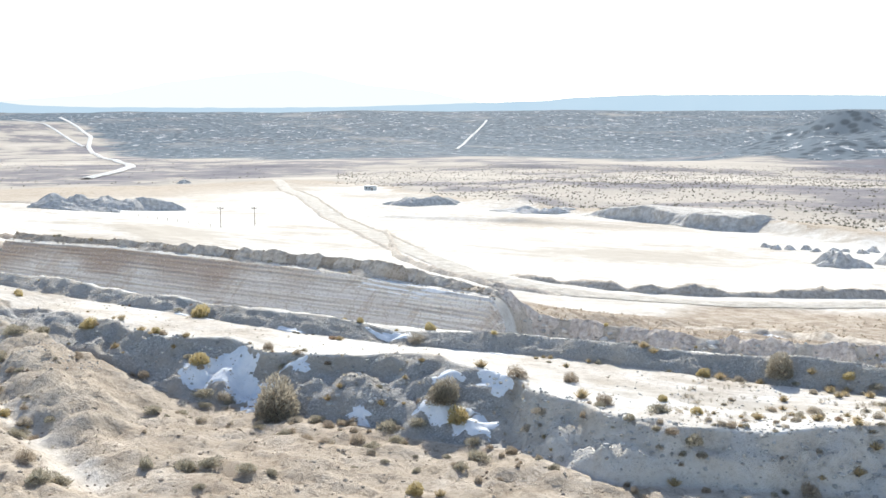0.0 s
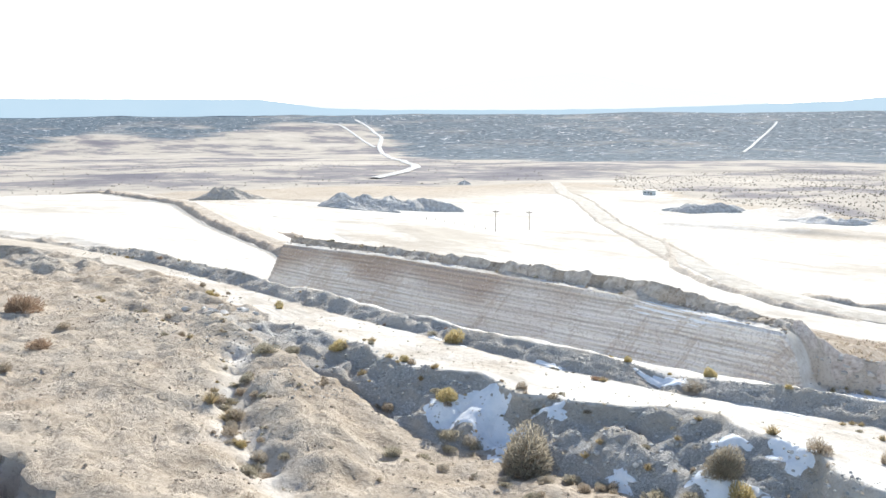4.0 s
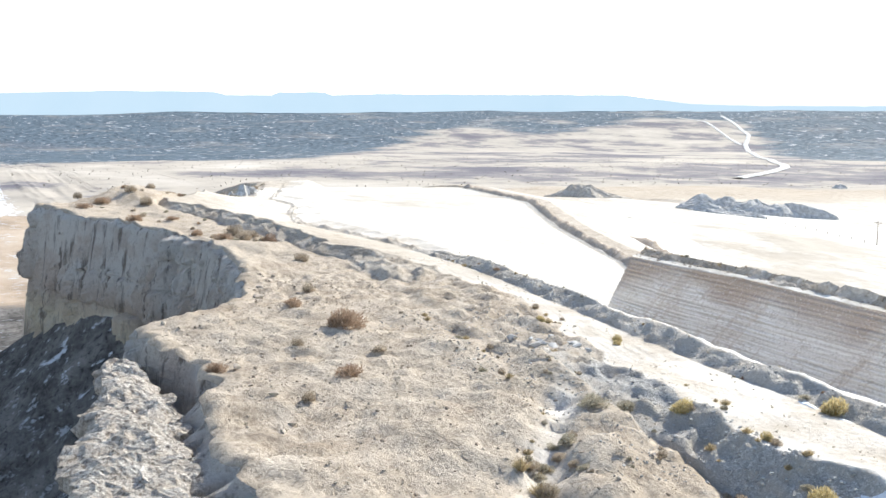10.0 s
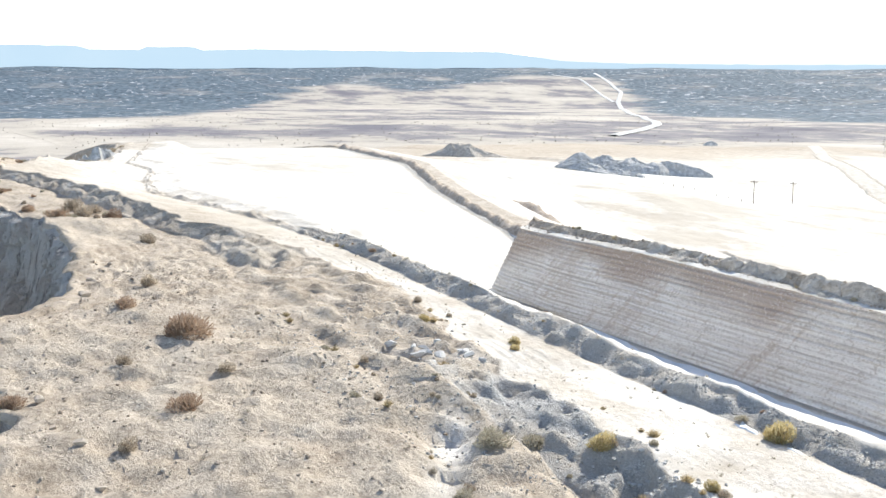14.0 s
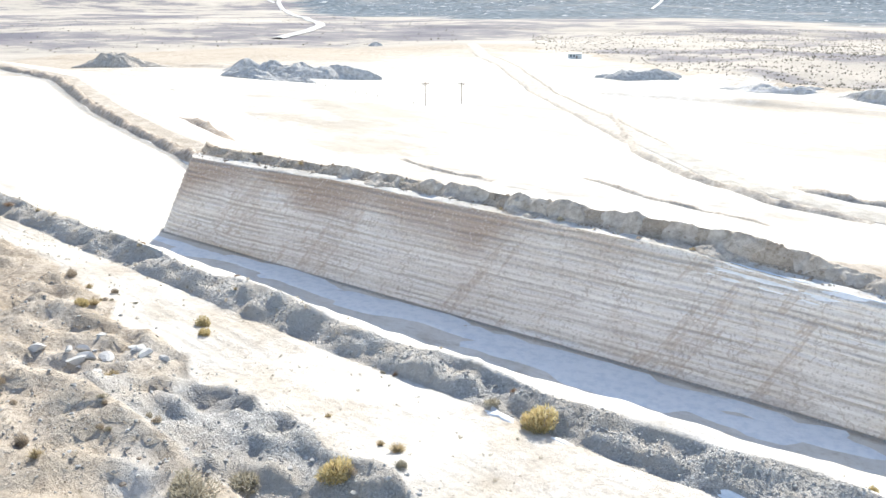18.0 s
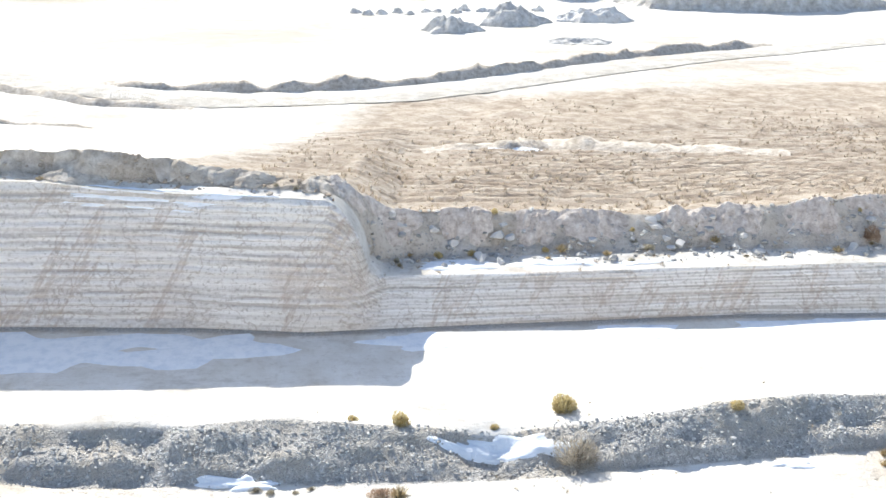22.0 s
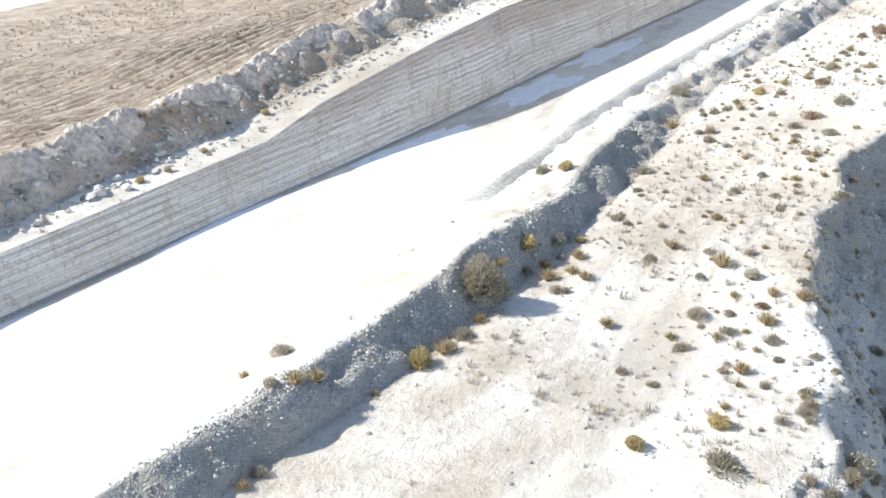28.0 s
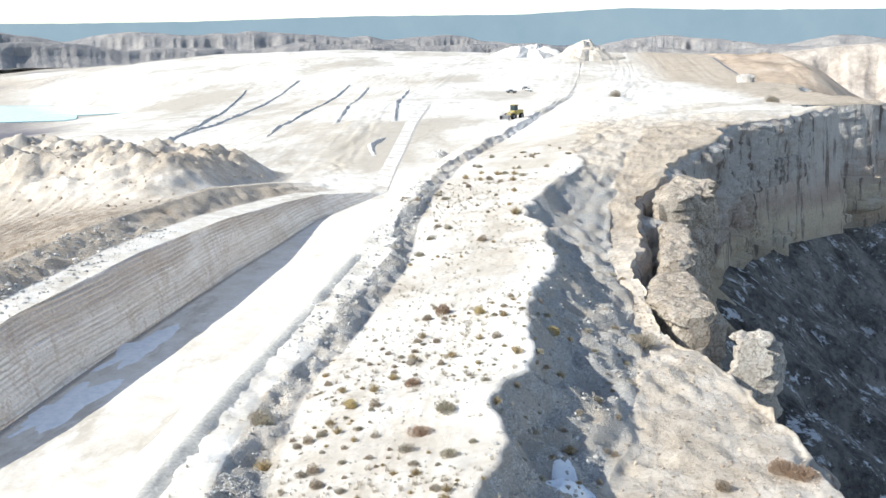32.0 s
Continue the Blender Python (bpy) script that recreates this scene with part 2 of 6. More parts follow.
def cliff_material():
    m, t, b = nodes("cliff_rock", 0.92)
    v = coords(t)
    crack = fbm(t, coords(t, (0.55, 0.55, 0.07)), 1.0, 8, 0.68)
    fine = fbm(t, v, 2.2, 8, 0.74)
    blotch = fbm(t, coords(t, (0.12, 0.12, 0.2)), 1.0, 6, 0.62)
    depth = maths(t, "ADD", node(t, "SeparateXYZ", {0: v}).outputs[2], maths(t, "MULTIPLY", maths(t, "SUBTRACT", fbm(t, v, 0.12, 4), 0.5), 7.0))
    layer = maths(t, "DIVIDE", maths(t, "ADD", depth, 36.0), 40.0, True)
    col = ramp(t, layer, [(0.0, (0.28, 0.235, 0.20)), (0.25, (0.42, 0.35, 0.275)), (0.40, (0.66, 0.575, 0.44)), (0.50, (0.72, 0.63, 0.49)), (0.57, (0.56, 0.455, 0.375)), (0.63, (0.65, 0.565, 0.50)), (0.72, (0.71, 0.66, 0.61)), (0.90, (0.74, 0.70, 0.655))])
    col = mixed(t, ramp(t, blotch, [(0.50, (0, 0, 0)), (0.64, (0.5, 0.5, 0.5))]), col, (0.50, 0.385, 0.315))
    col = mixed(t, ramp(t, blotch, [(0.34, (0.5, 0.5, 0.5)), (0.46, (0, 0, 0))]), col, (0.72, 0.69, 0.65))
    col = mixed(t, ramp(t, crack, [(0.37, (0.9, 0.9, 0.9)), (0.465, (0, 0, 0))]), col, (0.20, 0.16, 0.135))
    col = mixed(t, ramp(t, fine, [(0.36, (0.6, 0.6, 0.6)), (0.46, (0, 0, 0))]), col, (0.38, 0.315, 0.265))
    col = mixed(t, ramp(t, fine, [(0.55, (0, 0, 0)), (0.68, (0.6, 0.6, 0.6))]), col, (0.76, 0.72, 0.67))
    t.links.new(col, b.inputs["Base Color"])
    bumped(t, b, maths(t, "ADD", crack, fine), 1.0, 0.8)
    return m


def canyon_material():
    """Grey shaly talus with cliff shade in its colour, old snow, paler flats farther out."""
    m, t, b = nodes("canyon_shaded_shale", 0.95)
    v = coords(t)
    n, fine = fbm(t, v, 0.10, 9, 0.72), fbm(t, v, 0.9, 7, 0.78)
    shaded_shale = ramp(t, n, [(0.36, (0.06, 0.056, 0.053)), (0.48, (0.135, 0.126, 0.119)), (0.57, (0.22, 0.207, 0.195)), (0.70, (0.33, 0.31, 0.29))])
    shaded_shale = mixed(t, ramp(t, fine, [(0.53, (0, 0, 0)), (0.62, (0.55, 0.55, 0.55))]), shaded_shale, (0.25, 0.235, 0.22))
    shaded_shale = mixed(t, ramp(t, fine, [(0.38, (0.8, 0.8, 0.8)), (0.47, (0, 0, 0))]), shaded_shale, (0.04, 0.036, 0.033))
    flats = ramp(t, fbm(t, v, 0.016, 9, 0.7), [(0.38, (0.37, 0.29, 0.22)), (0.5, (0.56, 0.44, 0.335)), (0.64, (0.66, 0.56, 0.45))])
    col = mixed(t, sharpen(t, attr(t, "rubble"), n, 0.3), flats, shaded_shale)
    drift = fbm(t, coords(t, (0.3, 0.17, 0.3)), 1.0, 9, 0.74)
    cover = maths(t, "MULTIPLY", attr(t, "snow"), ramp(t, drift, [(0.56, (0, 0, 0)), (0.60, (0.85, 0.85, 0.85))]), True)
    cover = maths(t, "MULTIPLY", cover, ramp(t, fbm(t, v, 0.022, 4, 0.5), [(0.36, (0, 0, 0)), (0.52, (1, 1, 1))]))
    col = mixed(t, cover, col, (0.74, 0.78, 0.84))
    t.links.new(col, b.inputs["Base Color"])
    bumped(t, b, maths(t, "ADD", n, maths(t, "MULTIPLY", fine, 0.5)), 1.0, 1.2)
    return m


GROUND, WALL, CLIFF, CANYON = ground_material(), wall_material(), cliff_material(), canyon_material()


# ---- the land ----
def hash2(ix, iy, seed):
    h = (ix * 374761393 + iy * 668265263 + seed * 974634781) & 0xFFFFFFFF
    h = ((h ^ (h >> 13)) * 1274126177) & 0xFFFFFFFF
    return ((h ^ (h >> 16)) & 0xFFFF) / 65535.0


def noise2(x, y, seed=0):
    ix, iy = np.floor(x).astype(np.int64), np.floor(y).astype(np.int64)
    fx, fy = x - ix, y - iy
    fx, fy = fx * fx * (3 - 2 * fx), fy * fy * (3 - 2 * fy)
    a, b2 = hash2(ix, iy, seed), hash2(ix + 1, iy, seed)
    c, d = hash2(ix, iy + 1, seed), hash2(ix + 1, iy + 1, seed)
    return (a * (1 - fx) + b2 * fx) * (1 - fy) + (c * (1 - fx) + d * fx) * fy - 0.5


def fractal(x, y, size, octaves=4, seed=0, gain=0.5):
    out, amp = 0.0, 1.0
    for k in range(octaves):
        out = out + amp * noise2(x / size * 2**k + 17.3 * k, y / size * 2**k - 9.1 * k, seed + k)
        amp *= gain
    return out


def hash1(ix, iy, seed):
    h = (ix * 374761393 + iy * 668265263 + seed * 974634781) & 0xFFFFFFFF
    h = ((h ^ (h >> 13)) * 1274126177) & 0xFFFFFFFF
    return ((h ^ (h >> 16)) & 0xFFFF) / 65535.0


def ripple(x, y, size, octaves=4, seed=0, gain=0.5):
    """The same noise at one place."""
    out, amp = 0.0, 1.0
    for k in range(octaves):
        px, py = x / size * 2**k + 17.3 * k, y / size * 2**k - 9.1 * k
        ix, iy = math.floor(px), math.floor(py)
        fx, fy = px - ix, py - iy
        fx, fy = fx * fx * (3 - 2 * fx), fy * fy * (3 - 2 * fy)
        s = seed + k
        a, b2, c, d = hash1(ix, iy, s), hash1(ix + 1, iy, s), hash1(ix, iy + 1, s), hash1(ix + 1, iy + 1, s)
        out += amp * ((a * (1 - fx) + b2 * fx) * (1 - fy) + (c * (1 - fx) + d * fx) * fy - 0.5)
        amp *= gain
    return out


def smooth(a, b2, v):
    s = np.clip((v - a) / (b2 - a), 0, 1)
    return s * s * (3 - 2 * s)


def curve(text):
    p = np.array([[float(q) for q in w.split(":")] for w in text.split()])
    return lambda x: np.interp(x, p[:, 0], p[:, 1])


# lines that run along the mesa's rim, as y and z over x
EDGE_Y = curve("-420:128 -330:96 -262:72 -240:60 -228:42 -223:33 -219:30 -204:34 -190:38.5 -172:46 -158:48.4 -146:48.1 -130:46 -113:41.6 -109:40.6 -106:37.6 -103.5:33 -101.5:30.4 -98:29.6 -92:30.6 -88:31.8 -80:31 -76:30.3 -67:30 -56:29.6 -50:28.6 -38:27.5 -20:30 5:38.5 22:43.5 31:43.9 37:46 44:48.7 50:50.4 66:52.2 75:50.6 100:50 112:46 129:41 168:31 188:15 203:3.5 211:2 215:9 224:10 231:1 236:-12 250:-20 275:-20 320:-12 420:-30")
EDGE_Z = curve("-420:-14 -330:-12 -262:-4 -240:-0.5 -219:0.8 -160:0.4 -112:0.5 -90:0.5 -60:0 -20:-1.6 25:-2.6 40:-2.8 60:-2.2 87:-1.2 129:2.8 200:5.5 240:4.5 420:2")
TOE_Y = curve("-420:130 -300:88 -262:75 -240:63.5 -228:54 -213:52.6 -193:57.8 -170:59.6 -150:60.2 -142:60.4 -134:62 -119:60 -110:56 -75:55 -62:54.6 -50:53.4 -40:54 -28:54.4 -22:53.2 -16:51 -9:52.6 -4:55 0:56.2 6:56.2 13.4:55.6 20:55 35:53.2 48:52.4 60:53.4 75:54 90:54.5 110:53 130:51 160:48 200:44 300:40 420:30")
TOE_Z = curve("-420:-12 -300:-8.5 -262:-4.5 -240:-1.2 -213:-1 -150:-0.8 -119:-0.4 -110:0.6 -75:0.9 -66:0.2 -60:-1.4 -50:-2.8 -40:-3.1 -28:-2.9 -18:-2.5 -5:-2.3 18:-2.5 43:-2.6 60:-2.5 75:-1.8 90:-1 130:2.6 200:4.2 300:3 420:2")
CREST_Y = curve("-420:136 -300:94 -262:78.5 -240:66.5 -228:57.5 -213:55.3 -193:60.4 -170:62 -150:62.4 -142:63 -134:67 -119:67 -105:67.4 -92:64.5 -78:61 -66:58.6 -55:57.8 -44:58.8 -35:60.2 -28:59.9 -22:57.4 -17:55.2 -12.7:55.2 -9:56.6 -4.5:58.4 -1:59.4 5:60.2 12:60.6 20:60.8 30:59.7 41:59.2 54:59.7 62:59.8 70:62 81:63.6 92:63.4 104:60 114:58.5 135:60 160:60 200:62 300:58 420:48")
CREST_Z = curve("-420:-11.5 -300:-7 -262:-3 -240:0.3 -213:0.8 -170:0.8 -150:0.7 -134:0.5 -119:0.5 -92:0.2 -66:0.5 -55:0.3 -44:0.2 -28:0.4 -11:0.3 5:0.8 12:1.2 20:1.6 54:1.6 62:1.5 75:1.5 90:2.2 110:2.4 135:2.6 160:2.4 200:2 300:2 420:2")
BTOE_Y = curve("-420:142 -300:99 -262:94 -230:83 -200:75 -150:74.5 -120:72.6 -90:69.4 -73:67.5 -62:67 -55:66.3 -41:66.8 -26:68.4 -13:67.8 -6:68.4 3:69.4 17:71.8 23:72.6 40:72.6 58:73 78:75.5 100:77 132:78 200:74 327:70 420:66")
BTOE_Z = curve("-420:-11.5 -300:-7.8 -200:-3 -150:-1 -120:-0.3 -60:-0.45 -40:-0.75 -20:-0.55 0:-0.5 60:-0.6 100:0 200:-1 327:-3 420:-4")
BERM = curve("-420:0.2 -140:0.1 -132:0.9 -100:0.9 -60:0.85 -40:0.85 -24:1.1 -6:1.6 8:1.0 15:0.5 20:0.35 31:0.35 36:0.65 50:0.7 78:0.8 100:0.7 140:0.8 250:1 420:0.5")
LIP_Y = curve("-420:150 -300:107 -262:102 -230:91 -200:82 -150:80 -120:75.8 -100:73.5 -90:72.2 -60:70.4 -45:71.2 -30:72.5 -15:73.4 0:74.6 10:76 24:77 37:77.5 63:78.8 125:82 200:80 327:76 420:74")
FLOOR_Z = curve("-420:-15 -300:-9.5 -230:-7 -196:-6 -170:-7 -155:-9 -141:-11.8 -100:-12.8 -60:-13.5 0:-14 60:-15 125:-16 200:-16 260:-13.5 327:-9 420:-8")
WALL_Y = curve("-420:223.6 -300:187.6 -230:153.6 -196:139.6 -169:129.6 -150:121 -143.5:117 -140.6:108 -138.6:104 -60:104 -52:103.3 -45:104 -20:106.2 0:106.6 40:108 72:110 120:111.7 165:111.7 190:108 205:105.4 240:110 420:130")
RIM_Y = curve("-420:224 -300:188 -230:154 -196:140 -169:130 -150:122.5 -143.5:119 -140.6:111 -136:107.6 -113:108 -72:108 -61:107.6 -53:107.4 -50.4:107.2 -49.4:107 -47.9:106.4 -47.3:106.2 -46:107.2 -20:108 -8:109.3 18:110.5 26:111.4 46:112 60:113.4 90:114.5 125:115.5 160:116 180:114.6 200:108 215:112 240:114 420:134")
RIM_Z = curve("-420:-17.4 -300:-12.4 -230:-10.75 -196:-10.15 -169:-10.05 -150:-9.7 -143.5:-6.9 -140.6:-4 -137:-3.2 -113:-3 -72:-3.6 -61:-4.5 -53:-4.8 -50.4:-4.9 -49.3:-5.7 -48.1:-7.6 -47.5:-10.0 -46.6:-10.9 -20:-10.7 -8:-11.0 18:-11.0 26:-9.8 46:-7.8 60:-7.3 90:-7.3 125:-8.8 160:-11.5 180:-13 200:-15.4 215:-15.9 240:-14.6 260:-13.5 327:-9 420:-8")
BASE_Z = curve("-420:-17.5 -300:-12.5 -230:-10.8 -196:-10.2 -169:-10.1 -150:-10.6 -141:-12 -100:-12.8 -60:-13.5 0:-14 60:-15 125:-16 200:-16 260:-13.5 327:-9 420:-8")
TOP_Y = curve("-420:227 -300:191 -230:157 -196:142.5 -169:133 -150:125 -143.5:121.5 -140:113 -136:110.6 -75:110.6 -60:110.8 -52:110.4 -48:112 -38:113.6 -24:114 -10:115 3:118 20:119.6 40:121 60:122 100:126 150:128 200:128 240:130 420:150")
TOP_Z = curve("-420:-16.6 -300:-12.2 -230:-10.6 -196:-10 -169:-9.9 -150:-9.3 -143.5:-5.8 -140:-2.4 -136:-2.3 -113:-2.2 -75:-2.1 -66:-2.3 -60:-3.6 -54:-4.2 -50.4:-4.5 -48:-6.2 -46:-7.7 -38:-8.1 -24:-8.6 -10:-7.8 3:-7.9 20:-8 40:-6.2 60:-5 100:-5.6 150:-7.5 190:-12 215:-15.6 240:-14.6 260:-13.5 327:-9 420:-8")


DROP = curve("-420:34 -240:30 -219:25 -204:20 -186:15 -172:15 -150:14 -112:13 -102:17 -92:24 -75:34 60:36 88:30 105:24 129:22 170:25 230:30 420:34")


def plain(x, y):
    """The wide country round the mine."""
    r = np.hypot(x, y)
    front = np.interp(r, [0, 300, 520, 800, 1500, 2300, 2900, 3300, 4560, 4700, 5200], [-22, -30, -39, -47, -67, -92, -110, -104, -6, -12, -60])
    east = np.interp(r, [0, 300, 420, 600, 780, 900, 1100, 1600, 2600, 4700], [-14, -11, -8, -2, 8, 10, -6, -24, -24, 6])
    south = np.interp(r, [0, 120, 400, 700, 1500, 3000, 4700], [-62, -66, -60, -52, -42, -30, -10])
    a = np.degrees(np.arctan2(-x, y))  # to the left of +y
    right = np.where(a < 0, -a, 360 - a)
    east = east - 16 * smooth(72, 50, right) * smooth(400, 800, r)
    z = front + (east - front) * smooth(30, 62, np.where(right > 200, 0, right))
    z = z + (south - z) * smooth(96, 104, right) * smooth(262, 244, right)
    z = z + 8 * fractal(x, y, 420, 4, 5) * smooth(300, 900, r)
    return z


WHITE = curve("-40:420 -20:400 5:412 12:455 17:500 22:545 27:600 33:850 50:930 70:720 82:480 90:400")


def white_reach(a):
    """How far from the origin the white quarry floor goes, by the angle to the left of +y."""
    return WHITE(a)


def spaced(*runs):
    out = []
    for a, b2, n in runs:
        out += list(np.linspace(a, b2, n, endpoint=False))
    return out


XS = np.array(sorted([-130 - 1.0 * k for k in range(1, 250)] + list(np.arange(-130, 80.1, 0.5)) + [80 + 1.0 * k for k in range(1, 170)]
                     + [250 + 3 * 1.045**k * k for k in range(1, 74)] + [-379 - 3 * 1.045**k * k for k in range(1, 74)]))
XS = XS[(XS > -4700) & (XS < 4700)]
# bands between the lines: rows in each, and what covers the ground
ROWS = (14, 16, 34, 40, 56, 24, 42, 12, 8, 16, 16, 60, 8, 12, 6, 140, 24, 24, 36, 60)
NAMES = "canyon apron talus cliff mesa fill road berm lip bank floor wall ledge spoil back field verge quarry country far".split()


def lines_at(x):
    e_y, e_z = EDGE_Y(x), EDGE_Z(x)
    f_z = FLOOR_Z(x)
    west, east = smooth(-150, -260, x), smooth(90, 200, x)
    o = np.ones_like(x)
    b_y, b_z, l_y = BTOE_Y(x), BTOE_Z(x), LIP_Y(x)
    l_z = b_z + 0.3
    f_y = l_y + 13 - 4 * west
    t_y, t_z = TOP_Y(x), TOP_Z(x)
    f1_y, f1_z = np.maximum(t_y + 34, 165), -17 + 4.5 * east * 1.6 - 3 * west
    f2_y, f2_z = np.maximum(t_y + 60, 205), -26.5 + 12 * east
    out = [(-4600 * o, None), (-420 * o, None), (e_y - 62, -56 * o), (e_y - 3.0, e_z - DROP(x)), (e_y, e_z), (TOE_Y(x) + 1.3 * fractal(x, o, 6, 3, 601), TOE_Z(x)), (CREST_Y(x) + 2.2 * fractal(x, o, 7, 4, 603, 0.6), CREST_Z(x) + 0.5 * fractal(x, o, 5, 3, 605)),
           (b_y, b_z), (b_y + 2.1 + 0.9 * fractal(x, o, 6, 3, 607), b_z + BERM(x) * (1 + 0.6 * fractal(x, o, 8, 4, 609, 0.6))), (l_y, l_z), (f_y, f_z), (WALL_Y(x), BASE_Z(x)), (RIM_Y(x), RIM_Z(x)),
           (RIM_Y(x) + 0.5 * (t_y - RIM_Y(x)), RIM_Z(x) + 0.15), (t_y, t_z), (t_y + 4.5, t_z - 2.2 * smooth(225, 190, x) * smooth(-165, -145, x)), (f2_y, f2_z), (np.maximum(f2_y + 45, 250), -28.5 + 13 * east),
           (430 * o, None), (1100 * o, None), (4650 * o, None)]
    out = [(y, plain(x, y) if z is None else z) for y, z in out]
    return out


LINES = lines_at(XS)
KEEP = smooth(-640, -400, XS) * smooth(640, 400, XS)  # the mesa and the pit fade into the country

band_y, band_z, band_k = [], [], []
for k, n in enumerate(ROWS):
    (y0, z0), (y1, z1) = LINES[k], LINES[k + 1]
    for j in range(n):
        s = j / n
        if NAMES[k] in ("canyon",):
            s = 1 - (1 - s) ** 3
        if NAMES[k] in ("country", "far"):
            s = s**1.7
        w = s
        if NAMES[k] == "bank":
            w = s**1.45
        if NAMES[k] == "fill":
            w = s + 0.06 * math.sin(2 * math.pi * s) + (s**2.4 - s) * smooth(66, 76, XS) * smooth(112, 100, XS) + 0.9 * (s**1.6 - s) * smooth(-4, 8, XS) * smooth(76, 66, XS)
        if NAMES[k] == "talus":
            w = s**1.35
        if NAMES[k] == "field":
            w = s**0.9
        band_y.append(y0 + (y1 - y0) * s)
        band_z.append(z0 + (z1 - z0) * w)
        band_k.append(k)
y0, z0 = LINES[len(ROWS)]
band_y.append(y0)
band_z.append(z0)
band_k.append(len(ROWS) - 1)
GY, GZ, GK = np.array(band_y), np.array(band_z), np.array(band_k)
GX = np.broadcast_to(XS, GY.shape).copy()
ROW_OF = {n: k for k, n in enumerate(NAMES)}


def in_band(name):
    return (GK == ROW_OF[name])[:, None] * np.ones_like(GX)


# fade to the open country
open_z = plain(GX, GY)
inner = KEEP[None, :] * smooth(-420, -150, GY) * smooth(480, 330, GY)
GZ = open_z + (GZ - open_z) * inner

# relief of each kind of ground
gain = {"mesa": (0.9, 9, 0.42, 1.5), "fill": (0.8, 4.5, 0.9, 1.3), "road": (0.15, 8, 0.07, 1.2), "berm": (0.6, 4.5, 0.65, 1.1), "lip": (0.3, 5, 0.35, 1.2), "bank": (0.5, 6, 0.3, 1.5),
        "floor": (0.15, 18, 0.05, 3), "ledge": (0.2, 4, 0.2, 1.2), "spoil": (0.7, 5, 0.8, 1.8), "back": (0.3, 5, 0.3, 1.5), "field": (0.8, 30, 0.25, 2.5), "verge": (1.2, 40, 0.3, 5),
        "quarry": (0.8, 50, 0.3, 6), "country": (3, 90, 1.0, 14), "far": (5, 300, 1, 60), "canyon": (4, 120, 1, 14), "apron": (4, 60, 1.5, 10), "talus": (4.5, 26, 1.6, 4), "cliff": (0, 1, 0, 1), "wall": (0, 1, 0, 1)}
for name, (a, s, c, d) in gain.items():
    k = ROW_OF[name]
    rows = np.where(GK == k)[0]
    first, last = rows[0], rows[-1]
    ease = np.minimum(1, np.minimum(rows - first + 0.3, last + 1 - rows + 0.0) / 2.5)[:, None]
    x, y = GX[rows], GY[rows]
    GZ[rows] += ease * (a * fractal(x, y, s, 4, 11 + k) + c * fractal(x, y, d, 3, 31 + k))
# ribs and gullies that run down the talus
rows = np.where(GK == ROW_OF["talus"])[0]
ph = ((rows - rows[0]) / len(rows))[:, None]
GZ[rows] += np.sin(np.pi * ph) ** 0.7 * (7.5 * fractal(GX[rows], GY[rows] * 0.16, 19, 4, 241, 0.55) + 2.0 * fractal(GX[rows], GY[rows] * 0.3, 4.5, 3, 245)) * KEEP
# gullies in the fill slope and lumps on the mesa beside the road
rows = np.where(GK == ROW_OF["fill"])[0]
ph = (rows - rows[0]) / len(rows)
GZ[rows] -= (np.sin(np.pi * ph) ** 1.2)[:, None] * (1.9 * np.abs(fractal(GX[rows], 0 * GX[rows], 4.5, 4, 77, 0.6)) - 0.3) * smooth(-66, -56, GX[rows]) * smooth(80, 60, GX[rows])
rows = np.where(GK == ROW_OF["mesa"])[0]
worn = fractal(GX[rows], GY[rows], 15, 5, 81, 0.6) * 7
GZ[rows] -= 0.26 * smooth(0.55, 1.0, worn - np.floor(worn)) * smooth(-150, -120, GX[rows]) * (0.25 + 0.75 * smooth(10, -15, GX[rows])) * smooth(0, 4, GY[rows] - EDGE_Y(GX[rows]))
WASH = curve("-74:55 -68:51.6 -62:46.6 -57:43 -52:41.6 -47:39.6 -42:37.4 -34:35")
wash_d = GY[rows] - WASH(GX[rows]) - 1.2 * fractal(GX[rows], GY[rows], 7, 3, 83)
wash_on = smooth(-74, -69, GX[rows]) * smooth(-34, -44, GX[rows])
GZ[rows] -= 0.75 * np.exp(-(wash_d / 1.5) ** 2) * wash_on
GZ[rows] += (0.75 + 0.9 * fractal(GX[rows], GY[rows], 2.2, 4, 85, 0.6)) * np.exp(-((wash_d - 4.2) / 2.6) ** 2) * smooth(-64, -58, GX[rows]) * smooth(-46, -50, GX[rows])
GZ[rows] += 2.6 * np.exp(-((GX[rows] + 226) / 20) ** 2 - ((GY[rows] - 52) / 11) ** 2) * (1 + 0.8 * fractal(GX[rows], GY[rows], 12, 4, 93))
knoll = smooth(-92, -82, GX[rows]) * smooth(-52, -60, GX[rows]) * smooth(46, 51, GY[rows])
GZ[rows] += knoll * np.maximum(0, fractal(GX[rows], GY[rows], 5.5, 5, 91, 0.6)) * 1.5
rows = np.where((GK >= ROW_OF["back"]) & (GK <= ROW_OF["quarry"]))[0]
x, y = GX[rows], GY[rows]
ridge = smooth(150, 185, x) * smooth(232, 216, x) * smooth(133, 150, y) * smooth(330, 270, y)
GZ[rows] += ridge * (7.4 + 3.6 * np.abs(fractal(x, y, 15, 5, 95, 0.6)) + 2.8 * fractal(x, y, 7, 4, 96, 0.65))
rr = np.hypot(GX, GY)
left = -np.degrees(np.arctan2(GX, GY))
out = white_reach(left)
